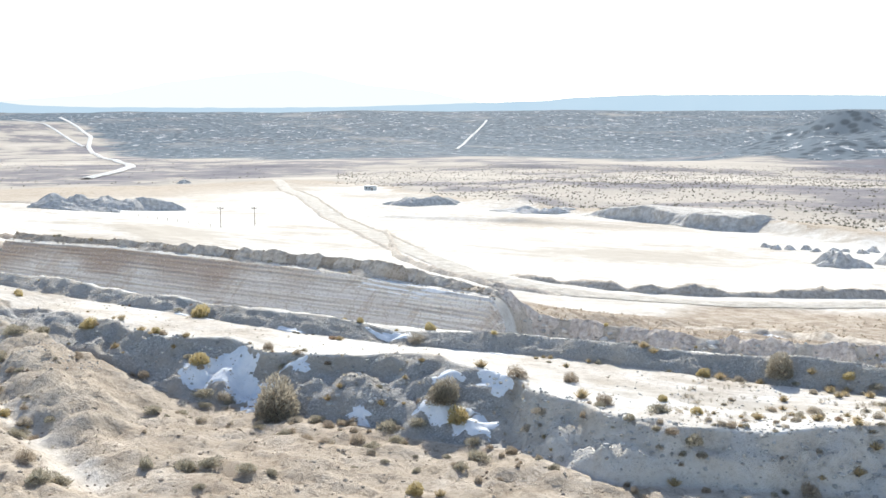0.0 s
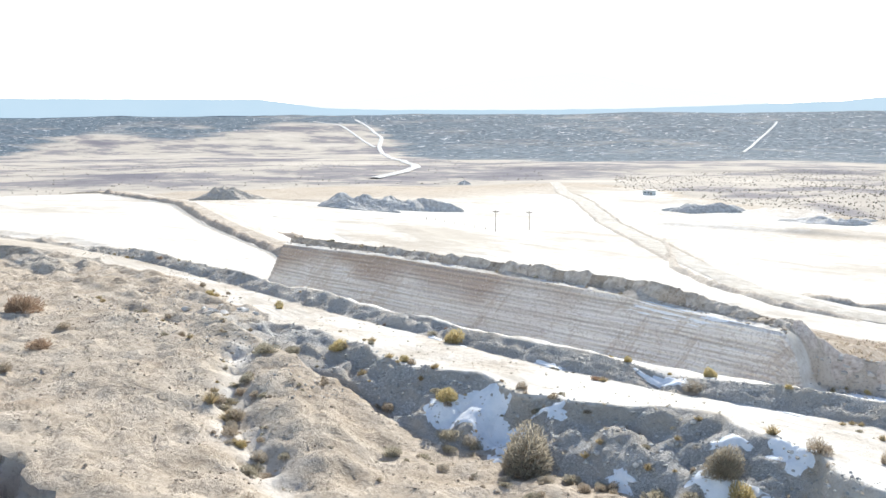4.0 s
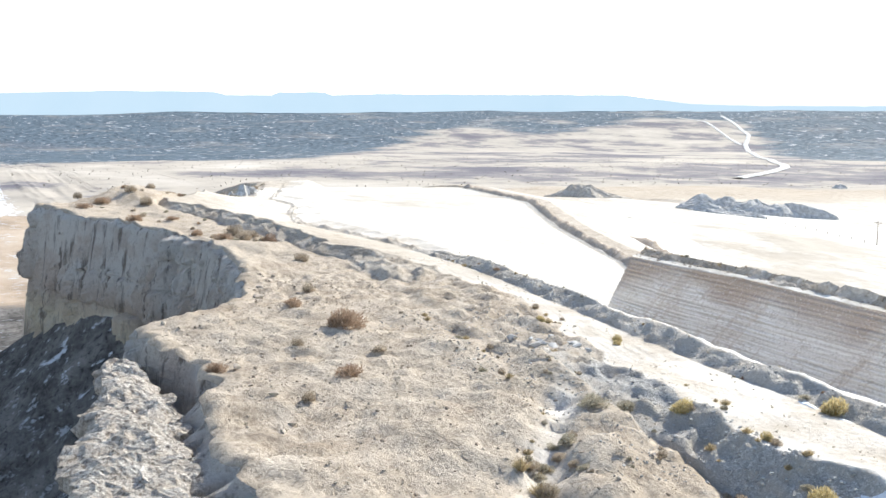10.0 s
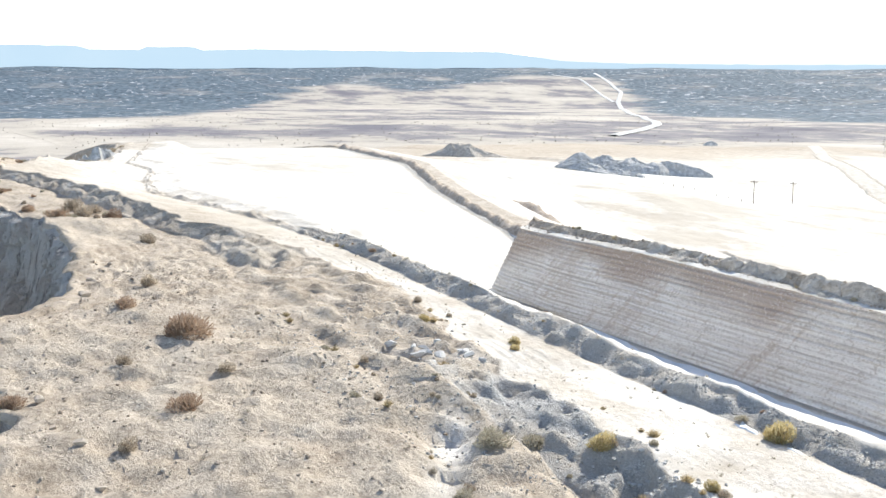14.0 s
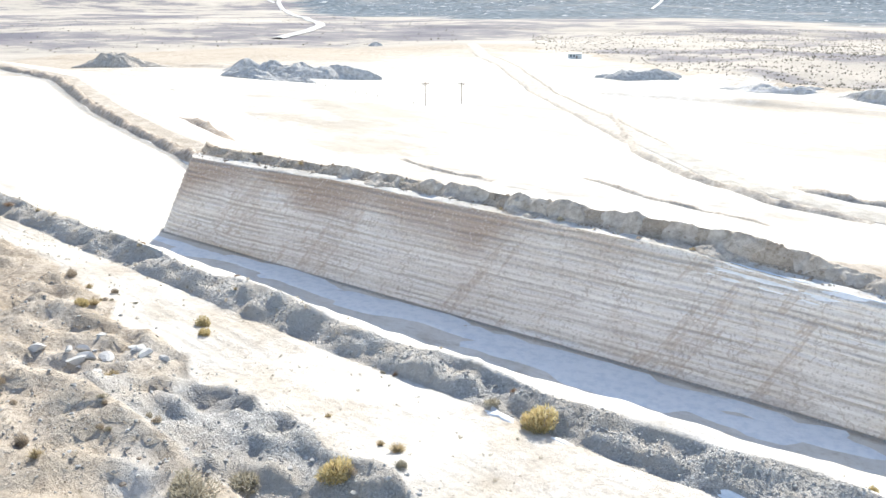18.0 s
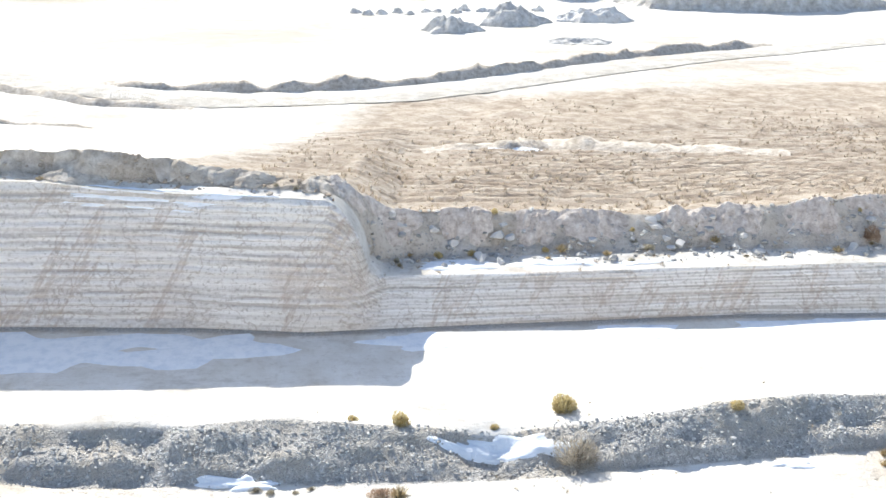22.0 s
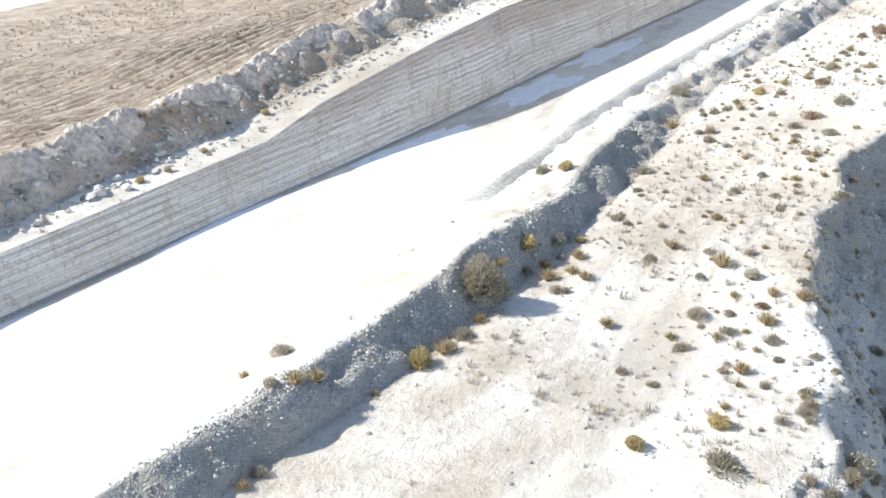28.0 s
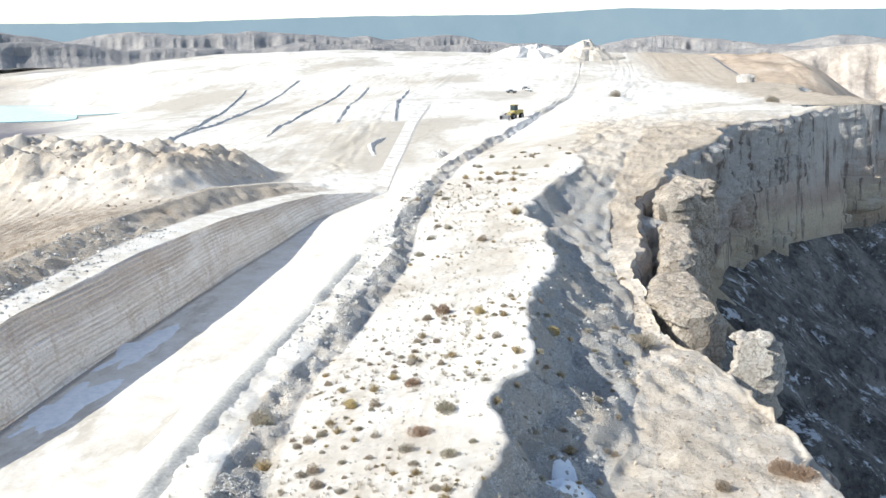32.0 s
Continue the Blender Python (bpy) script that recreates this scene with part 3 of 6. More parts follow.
face = smooth(-30, -22, left) * smooth(27, 22, left) * smooth(out - 4, out + 9, rr + 14 * fractal(GX, GY, 60, 3, 99)) * smooth(1100, 700, rr) * (GY > 200)
GZ += face * (3.0 + 4 * fractal(GX, GY, 95, 4, 97))
hill = np.exp(-((left - 5) / 6.0) ** 2) * np.exp(-((rr - 1750) / 260) ** 2)
GZ += 62 * hill * (1 + 0.9 * fractal(GX, GY, 160, 4, 98))
basin = smooth(1.25, 0.95, np.hypot((GX - 470) / 85, (GY - 385) / 75))
GZ += (-19.7 - GZ) * basin
# furrows of the ploughed field
rows = np.where(GK == ROW_OF["field"])[0]
bend = GY[rows] + 16 * fractal(GX[rows], GY[rows], 75, 2, 55) + 0.10 * GX[rows]
GZ[rows] += (0.34 + 0.4 * fractal(GX[rows], GY[rows], 24, 3, 57)) * np.sin(bend * 2 * np.pi / 2.9) * smooth(-75, -50, GX[rows]) * smooth(170, 130, GX[rows]) * smooth(122, 130, GY[rows])
# face of the cliff and of the cut: ribs and ledges, pushed along y
def cells(v, size, seed):
    """Blocks along a line: which one, and how far from its middle (0) to its joint (1)."""
    q = v / size
    i = np.floor(q)
    cut = [i + k + 0.62 * (hash2((i + k).astype(np.int64), 0 * i.astype(np.int64), seed) - 0.5) for k in (-1, 0, 1, 2)]
    which = np.where(q < cut[1], i - 1, np.where(q < cut[2], i, i + 1))
    low = np.where(q < cut[1], cut[0], np.where(q < cut[2], cut[1], cut[2]))
    high_ = np.where(q < cut[1], cut[1], np.where(q < cut[2], cut[2], cut[3]))
    return which.astype(np.int64), np.abs(2 * (q - low) / (high_ - low) - 1)


def buttress(x, d):
    """How far the cliff stands out, at x and d metres under its rim: columns parted by joints, in uneven beds."""
    d = d + 1.4 * fractal(x, 0 * x, 26, 3, 211)
    bed, gap = cells(d, 4.6, 219)
    w = x + 1.5 * fractal(x, d, 11, 3, 213) + 1.1 * (hash2(bed, bed, 221) - 0.5)
    big, joint = cells(w, 4.8, 215)
    small, crack = cells(w + 0.7 * fractal(x, d, 3, 2, 223), 1.5, 217)
    out = 2.6 * (hash2(big, bed // 3, 225) - 0.5) - 2.6 * joint**6 + 1.0 * (hash2(small, bed, 227) - 0.5) - 0.8 * crack**5
    out += 1.3 * (hash2(bed, bed * 0, 229) - 0.5) - 0.7 * gap**9 + 3.6 * fractal(x, d, 24, 3, 231) + 0.75 * fractal(x, d, 1.3, 3, 233, 0.6)
    return out * (1 + 0.7 * smooth(70, 120, x))


RIM_OUT = np.convolve(np.pad(buttress(XS, 0 * XS), 1, mode="edge"), np.array([1, 2, 1]) / 4.0, mode="valid") * 0.4 * KEEP
mesa_first = np.where(GK == ROW_OF["mesa"])[0]
for n, r in enumerate(mesa_first):
    GY[r] -= RIM_OUT * max(0.0, 1 - n / 12)
    GZ[r] += (0.75 * fractal(XS, GY[r], 1.7, 3, 235, 0.6) - 0.3 * (n == 0)) * max(0.0, 1 - n / 6) * KEEP
rows = np.where(GK == ROW_OF["wall"])[0]
ph = ((rows - rows[0]) / len(rows))[:, None]
x = GX[rows]
high = np.clip((RIM_Z(XS) - BASE_Z(XS)) / 8, 0, 1.2)[None, :]
saw = 0.30 * (((ph * 15 + 0.5 * fractal(x, 0 * x, 30, 2, 305)) % 1.0) - 0.5)
GY[rows] += (saw + 0.8 * fractal(x, ph * 3, 16, 4, 301) + 0.18 * fractal(x, ph * 20, 1.4, 2, 303)) * high * smooth(0, 0.05, ph) * KEEP

# what covers the ground
gyp = np.zeros_like(GX)
for name, amount in {"road": 0.66, "berm": 0.5, "lip": 0.85, "bank": 0.85, "floor": 1.0, "ledge": 0.8, "spoil": 0.4, "back": 0.6, "verge": 0.88, "quarry": 0.92, "fill": 0.36, "mesa": 0.04}.items():
    gyp += in_band(name) * amount
field = in_band("field")
dirt = smooth(-80, -58, GX - 0.12 * (GY - 120)) * smooth(178, 135, GX)
gyp += field * (0.95 - 0.8 * dirt)
gyp += in_band("verge") * (-0.6 * dirt * smooth(246, 222, GY))
rr = np.hypot(GX, GY)
aa = np.degrees(np.arctan2(GX, GY))
reach = white_reach(-aa) + 40 * fractal(GX, GY, 90, 3, 401) * smooth(24, 30, -aa)
gyp += in_band("country") * smooth(reach + 8, reach - 8, rr)
gyp *= np.where(GY > 240, smooth(reach + 8, reach - 8, rr), 1)
east_white = smooth(48, 58, aa) * smooth(90, 86, aa) * smooth(1000, 930, rr) * smooth(150, 220, GX)
gyp = np.maximum(gyp, east_white)
gyp *= 1 - smooth(-350, -600, GX) * 0.9
gyp = np.where(GY < EDGE_Y(GX) - 0.5, 0.12, gyp)
top = in_band("road") + in_band("berm") + in_band("fill")
gyp -= 0.25 * in_band("fill") * smooth(-72, -90, GX) * smooth(-125, -112, GX)
gyp += 0.1 * in_band("road") * smooth(-8, 22, GX) * smooth(220, 150, GX)
patch = np.clip(fractal(GX, GY, 11, 4, 447, 0.6) * 1.6, -0.35, 0.35)
gyp += patch * (in_band("road") * 0.55 + in_band("lip") * 0.3)
gyp += np.clip(fractal(GX, GY, 70, 5, 449, 0.62), -0.4, 0.1) * 0.9 * (in_band("verge") + in_band("quarry") + field * (1 - dirt) + in_band("country") * (gyp > 0.5))
gyp -= 0.62 * np.where(GY > 130, smooth(150, 185, GX) * smooth(232, 216, GX) * smooth(133, 150, GY) * smooth(330, 270, GY), 0)
gyp += 0.3 * in_band("fill") * smooth(-28, -22, GX) * smooth(4, -4, GX)
gyp += 0.62 * in_band("mesa") * np.exp(-((GY - WASH(GX)) / 1.3) ** 2) * smooth(-74, -69, GX) * smooth(-34, -44, GX)
gyp += 0.34 * in_band("mesa") * smooth(-30, 2, GX) * smooth(90, 60, GX)
gyp -= 0.34 * smooth(-146, -165, GX) * (in_band("ledge") + in_band("spoil") + in_band("back") + field + in_band("verge")) * smooth(34, 6, GY - TOP_Y(GX) + 40 * fractal(GX, GY, 30, 3, 451))
gyp = np.where((face > 0.04) & (face < 0.97), 0.62, gyp)
gyp -= (0.3 * in_band("spoil") + 0.45 * in_band("back")) * smooth(-46, -52, GX) * smooth(-145, -138, GX)
gyp -= 0.3 * in_band("spoil") * smooth(-5, 25, GX) * smooth(215, 190, GX)
rub = (in_band("berm") * (0.6 - 0.12 * smooth(-60, -72, GX) - 0.35 * smooth(12, 18, GX) * smooth(38, 32, GX)) * smooth(130, 95, GX) * smooth(-150, -138, GX) + in_band("spoil") * (0.3 - 0.1 * smooth(-5, 25, GX) - 0.2 * smooth(-46, -52, GX)) * smooth(215, 190, GX)
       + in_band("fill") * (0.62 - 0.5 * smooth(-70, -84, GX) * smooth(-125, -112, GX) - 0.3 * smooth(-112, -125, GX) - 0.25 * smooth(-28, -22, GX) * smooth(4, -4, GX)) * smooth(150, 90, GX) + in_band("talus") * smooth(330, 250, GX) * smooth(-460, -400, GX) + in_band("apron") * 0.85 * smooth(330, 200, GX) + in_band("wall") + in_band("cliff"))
lumps = smooth(0.0, 0.25, fractal(GX, GY, 6.5, 3, 441)) * smooth(-96, -86, GX) * smooth(-50, -58, GX) * smooth(44, 50, GY) * in_band("mesa")
rub = rub + 0.28 * lumps
snowy = in_band("talus") * smooth(330, 250, GX) * smooth(-460, -400, GX) + in_band("apron") * smooth(330, 200, GX)
far_w = np.maximum(np.where(GY > 200, smooth(reach, reach + 60, rr), smooth(520, 640, rr)) * (1 - east_white), in_band("canyon") + in_band("apron"))
far_w *= 1 - smooth(58, 64, aa) * smooth(112, 106, aa) * smooth(1150, 950, rr) * (GY > EDGE_Y(GX) - 1)
plough = (field + in_band("back") + in_band("verge") * smooth(252, 232, GY - 0.16 * GX)) * dirt * 0.86
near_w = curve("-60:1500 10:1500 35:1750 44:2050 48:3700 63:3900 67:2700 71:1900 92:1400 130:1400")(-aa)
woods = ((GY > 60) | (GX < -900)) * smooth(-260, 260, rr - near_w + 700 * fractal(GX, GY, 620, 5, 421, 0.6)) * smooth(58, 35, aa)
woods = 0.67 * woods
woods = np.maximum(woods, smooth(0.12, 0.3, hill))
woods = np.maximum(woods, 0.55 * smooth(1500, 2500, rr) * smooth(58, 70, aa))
rust = in_band("wall") * smooth(0.55, 0.9, np.clip((GZ - BASE_Z(GX)) / np.maximum(RIM_Z(GX) - BASE_Z(GX), 0.5), 0, 1) + 0.5 * fractal(GX, GZ, 14, 3, 431)) * np.maximum(smooth(-60, -100, GX) * 0.8, smooth(16, 30, GX) * 0.45)
rust = np.maximum(rust, in_band("wall") * smooth(-50.6, -49.4, GX + 2.5 * fractal(GX, GZ, 3, 3, 433)) * smooth(-46, -47, GX) * 0.15)


# wheel ruts along the bench road
rows = np.where(GK == ROW_OF["road"])[0]
track = np.zeros_like(GX)
mid_y = 0.5 * (CREST_Y(XS) + BTOE_Y(XS))
for off, seed in ((-1.5, 1), (0.4, 1), (0.9, 2), (2.5, 2), (-2.4, 3), (-0.6, 3)):
    line = mid_y + off + 0.9 * fractal(XS, 0 * XS, 38, 2, 500 + seed)
    track[rows] += np.exp(-((GY[rows] - line[None, :]) / 0.14) ** 2)
track = np.clip(track, 0, 1) * smooth(-150, -120, GX) * smooth(120, 80, GX) * np.clip(0.55 + 1.6 * fractal(GX, GY, 14, 2, 511), 0, 1)
GZ -= 0.05 * track



def sheet(name, first, last, mat, label, attrs=(), west=-9999, east=9999):
    cols = np.where((XS >= west) & (XS <= east))[0]
    part_of = (slice(first, last + 1), slice(cols[0], cols[-1] + 1))
    ny, nx = last - first + 1, len(cols)
    v = np.stack([GX[part_of], GY[part_of], GZ[part_of]], -1).reshape(-1, 3)
    i = (np.arange(ny - 1)[:, None] * nx + np.arange(nx - 1)[None, :]).ravel()
    f = np.stack([i, i + 1, i + nx + 1, i + nx], -1)
    me = bpy.data.meshes.new(name)
    me.vertices.add(len(v))
    me.vertices.foreach_set("co", v.astype(np.float32).ravel())
    me.loops.add(f.size)
    me.loops.foreach_set("vertex_index", f.astype(np.int32).ravel())
    me.polygons.add(len(f))
    me.polygons.foreach_set("loop_start", np.arange(0, f.size, 4, dtype=np.int32))
    me.polygons.foreach_set("use_smooth", np.ones(len(f), bool))
    me.update(calc_edges=True)
    for key, values in attrs:
        a = me.attributes.new(key, "FLOAT", "POINT")
        a.data.foreach_set("value", values[part_of].astype(np.float32).ravel())
    me.materials.append(mat)
    return tagged(new(name, me), label, "ground", kind="structure")


c0, c1 = np.where(GK == ROW_OF["cliff"])[0][[0, -1]]
w0, w1 = np.where(GK == ROW_OF["wall"])[0][[0, -1]]
rub = rub * smooth(-440, -400, GX) * smooth(440, 400, GX)
tags = (("gypsum", gyp), ("rubble", rub), ("plain", far_w), ("woods", woods), ("snow", snowy), ("track", track), ("plough", plough))
WEST, EAST = XS[np.argmin(np.abs(XS + 440))], XS[np.argmin(np.abs(XS - 440))]
FX = np.unique(np.round(np.r_[np.arange(WEST, -176, 1.0), np.arange(-176, -36, 0.3), np.arange(-36, 18, 0.8), np.arange(18, 136, 0.3), np.arange(136, 300, 0.8), np.arange(300, EAST, 2.0), EAST], 4))
FX = FX[(FX >= WEST) & (FX <= EAST)]
rim_y, rim_z = np.interp(FX, XS, GY[c1 + 1]), np.interp(FX, XS, GZ[c1 + 1])
foot_y, foot_z, lead = np.interp(FX, XS, GY[c0]), np.interp(FX, XS, GZ[c0]), np.interp(FX, XS, RIM_OUT)
UP = np.r_[-0.3, -0.12, np.linspace(0, 0.9, 52), np.linspace(0.912, 1, 11)][:, None]
gx = np.broadcast_to(FX, (len(UP), len(FX)))
gz = foot_z + (rim_z - foot_z) * UP
stand = np.maximum(buttress(gx, rim_z - gz) * smooth(-440, -400, gx) * smooth(440, 400, gx) + 1.6 * smooth(1.0, 0.2, UP), 0.25 * smooth(0.5, 0.2, UP))
stand = lead + (stand - lead) * smooth(1.0, 0.955, UP)
gy = foot_y + (rim_y + lead - foot_y) * np.maximum(UP, 0) - stand
n = len(FX)
i = (np.arange(len(UP) - 1)[:, None] * n + np.arange(n - 1)[None, :]).ravel()
cliff = bpy.data.meshes.new("cliff")
cliff.from_pydata(np.stack([gx, gy, gz], -1).reshape(-1, 3).tolist(), [], np.stack([i, i + 1, i + n + 1, i + n], -1).tolist())
cliff.materials.append(CLIFF)
tagged(new("cliff", cliff), "weathered pale sandstone cliff with columns, beds and cracks", "cliff", kind="structure")
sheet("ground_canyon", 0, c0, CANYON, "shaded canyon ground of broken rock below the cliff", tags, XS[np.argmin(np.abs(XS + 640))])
sheet("ground_strip", 0, c0, GROUND, "open scrub country south-west of the mine", tags, -9999, XS[np.argmin(np.abs(XS + 640))])
for first, last in ((c0, c1 + 1), (w0, w1 + 1)):
    sheet("ground_strip", first, last, GROUND, "open scrub country west of the mine", tags, -9999, WEST)
    sheet("ground_strip", first, last, GROUND, "open scrub country east of the mine", tags, EAST, 9999)
sheet("ground", c1 + 1, w0, GROUND, "pale gypsum dust and tan soil on the mesa and pit floor", tags)
sheet("cut_wall", w0, w1 + 1, WALL, "grooved grey-tan rock wall cut by machines", (("rust", rust),), WEST, EAST)
sheet("ground_outer", w1 + 1, len(GK) - 1, GROUND, "white quarry plain and scrub country reaching the horizon", tags)


# ---- tools for things ----
FIRST = c1 + 1
COLS = np.ascontiguousarray(np.maximum.accumulate(GY[FIRST:], axis=0).T)
HIGH = np.ascontiguousarray(GZ[FIRST:].T)


def ground_z(x, y):
    i = int(np.clip(np.searchsorted(XS, x) - 1, 0, len(XS) - 2))
    f = (x - XS[i]) / (XS[i + 1] - XS[i])
    a, b2 = np.interp(y, COLS[i], HIGH[i]), np.interp(y, COLS[i + 1], HIGH[i + 1])
    return float(a + (b2 - a) * f)


def mesh_of(name, verts, faces, mat, smooth_shade=False):
    me = bpy.data.meshes.new(name)
    me.from_pydata([tuple(v) for v in verts], [], [tuple(f) for f in faces])
    me.materials.append(mat)
    if smooth_shade:
        me.polygons.foreach_set("use_smooth", [True] * len(me.polygons))
    me.update()
    return me


def part(name, me, parent, label=""):
    ob = new(name, me)
    ob.parent = parent
    return tagged(ob, label)


def thing(name, label, category, group="", at=(0, 0, 0), turn=0.0, size=1.0):
    ob = new(name)
    ob.empty_display_size = 0.2
    ob.matrix_basis = Matrix.LocRotScale(at, Euler((0, 0, turn)), (size, size, size))
    return tagged(ob, label, category, group)


def prism(p, q, r0, r1, sides=5):
    """A tapered stick from p to q."""
    p, q = Vector(p), Vector(q)
    w = (q - p).normalized()
    u = w.orthogonal().normalized()
    n = w.cross(u)
    vs = [c + (u * math.cos(2 * math.pi * k / sides) + n * math.sin(2 * math.pi * k / sides)) * r for c, r in ((p, r0), (q, r1)) for k in range(sides)]
    fs = [(k, (k + 1) % sides, sides + (k + 1) % sides, sides + k) for k in range(sides)] + [tuple(range(sides))[::-1], tuple(range(sides, 2 * sides))]
    return vs, fs


def box(cx, cy, cz, sx, sy, sz, bevel=0.03):
    """A box with chamfered edges."""
    bm = bmesh.new()
    bmesh.ops.create_cube(bm, size=1.0)
    for v in bm.verts:
        v.co = Vector((cx + v.co.x * sx, cy + v.co.y * sy, cz + v.co.z * sz))
    bmesh.ops.bevel(bm, geom=list(bm.edges), offset=bevel, segments=2, affect="EDGES", profile=0.5)
    bm.verts.index_update()
    vs, fs = [v.co.copy() for v in bm.verts], [tuple(v.index for v in f.verts) for f in bm.faces]
    bm.free()
    return vs, fs


def joined(pieces):
    vs, fs = [], []
    for v, f in pieces:
        n = len(vs)
        vs += list(v)
        fs += [tuple(i + n for i in g) for g in f]
    return vs, fs


def paint(name, colour, rough=0.5, metal=0.0, grain=12.0, vary=0.25):
    m, t, b = nodes(name, rough)
    n = fbm(t, coords(t), grain, 5)
    dark = tuple(c * (1 - vary) for c in colour)
    t.links.new(ramp(t, n, [(0.35, dark), (0.6, colour)]), b.inputs["Base Color"])
    b.inputs["Metallic"].default_value = metal
    return m


def leaf_material(name, low, high_):
    """Dry leaves and twigs that let some light through."""
    m, t, b = nodes(name, 0.85)
    r = node(t, "ObjectInfo").outputs["Random"]
    g = node(t, "NewGeometry").outputs["Random Per Island"]
    col = mixed(t, g, low, high_)
    col = mixed(t, maths(t, "MULTIPLY", r, 0.4), col, tuple(0.6 * c for c in low))
    t.links.new(col, b.inputs["Base Color"])
    thin = node(t, "BsdfTranslucent", {"Color": col})
    both = node(t, "MixShader", {0: 0.42, 1: b.outputs[0], 2: thin.outputs[0]})
    t.links.new(both.outputs[0], t.nodes["Material Output"].inputs[0])
    return m


TWIG = leaf_material("twig_bark", (0.12, 0.095, 0.07), (0.24, 0.195, 0.15))
LEAVES = {
    "rabbitbrush": leaf_material("rabbitbrush_leaf", (0.50, 0.405, 0.20), (0.76, 0.645, 0.39)),
    "greasewood": leaf_material("greasewood_twig", (0.34, 0.3, 0.235), (0.6, 0.535, 0.43)),
    "sagebrush": leaf_material("sagebrush_leaf", (0.38, 0.345, 0.265), (0.62, 0.565, 0.455)),
    "brown_shrub": leaf_material("brown_twig", (0.38, 0.315, 0.245), (0.63, 0.54, 0.43)),
    "red_shrub": leaf_material("red_twig", (0.35, 0.245, 0.175), (0.6, 0.465, 0.35)),
    "bunchgrass": leaf_material("bunchgrass_blade", (0.46, 0.365, 0.215), (0.72, 0.6, 0.4)),
    "grey_shrub": leaf_material("grey_twig", (0.42, 0.37, 0.3), (0.66, 0.595, 0.5)),
}
JUNIPER = leaf_material("juniper_leaf", (0.17, 0.165, 0.135), (0.31, 0.29, 0.24))
LABELS = {
    "rabbitbrush": "rounded yellow-green rabbitbrush with dry flower heads",
    "greasewood": "tall bare grey-brown greasewood bush with tangled twigs",
    "sagebrush": "low dark grey-green sagebrush on dry ground",
    "brown_shrub": "low brown leafless shrub on dry stony soil",
    "red_shrub": "spreading reddish-brown bare shrub on dusty soil",
    "bunchgrass": "small tan clump of dry bunchgrass on white dust",
    "grey_shrub": "pale grey bare shrub on white gypsum dust",
}
SHAPES = {  # height, blades, blade length and width, upright
    "rabbitbrush": (0.50, 1300, 0.09, 0.013, 0.55), "greasewood": (0.74, 4600, 0.075, 0.008, 0.4), "sagebrush": (0.42, 1000, 0.08, 0.013, 0.35),
    "brown_shrub": (0.48, 1200, 0.09, 0.009, 0.35), "red_shrub": (0.44, 1500, 0.09, 0.008, 0.4), "bunchgrass": (0.8, 320, 0.34, 0.012, 0.9), "grey_shrub": (0.44, 1400, 0.09, 0.008, 0.4),
}


def shrub_meshes(kind, seed):
    """Stems that fan out from the root, and a lumpy dome of small blades round them."""
    rng = np.random.RandomState(seed)
    tall, count, length, width, up = SHAPES[kind]
    stems = []
    for k in range(9):
        a, lean = rng.uniform(0, 2 * math.pi), rng.uniform(0.1, 1.0)
        tip = Vector((0.36 * lean * math.cos(a), 0.36 * lean * math.sin(a), tall * (0.85 - 0.4 * lean * lean) * rng.uniform(0.7, 1.0)))
        mid = tip * 0.5 + Vector((rng.uniform(-0.04, 0.04), rng.uniform(-0.04, 0.04), 0.02))
        stems += [prism((tip.x * 0.08, tip.y * 0.08, -0.06), mid, 0.014, 0.009, 4), prism(mid, tip, 0.009, 0.003, 4)]
    lobes = [(Vector((rng.normal(), rng.normal(), abs(rng.normal()))).normalized(), rng.uniform(0.12, 0.34)) for _ in range(9)]
    vs, fs = [], []
    for k in range(count):
        if kind == "bunchgrass":
            a, lean = rng.uniform(0, 2 * math.pi), rng.uniform(0, 1) ** 0.7
            root = Vector((0.1 * math.cos(a) * lean, 0.1 * math.sin(a) * lean, -0.03))
            d = Vector((0.75 * lean * math.cos(a), 0.75 * lean * math.sin(a), 1.05 - 0.5 * lean)).normalized()
            c, h = root, d * rng.uniform(0.35, 0.85) * tall
        else:
            a, lift = rng.uniform(0, 2 * math.pi), rng.uniform(-0.12, 1.0)
            flat = math.sqrt(max(0.0, 1 - lift * lift))
            g = Vector((flat * math.cos(a), flat * math.sin(a), lift))
            swell = 0.68 + sum(w * max(0.0, g.dot(q)) ** 5 for q, w in lobes)
            u = rng.uniform() ** 0.42 * swell
            c = Vector((0.42 * g.x * u, 0.42 * g.y * u, max(0.01, 0.08 * tall + 0.74 * tall * g.z * u)))
            d = (g * (1 - up) + Vector((0, 0, up)) + Vector(rng.normal(size=3)) * 0.35).normalized()
            h = d * length * rng.uniform(0.6, 1.5)
        s = d.cross(Vector(rng.normal(size=3))).normalized() * width * rng.uniform(0.6, 1.3)
        n = len(vs)
        vs += [c - s, c + s, c + h * 0.6 + s * 0.9, c + h, c + h * 0.6 - s * 0.9]
        fs.append((n, n + 1, n + 2, n + 3, n + 4))
    return stems, mesh_of("foliage", vs, fs, LEAVES[kind])


TEMPLATES = {}


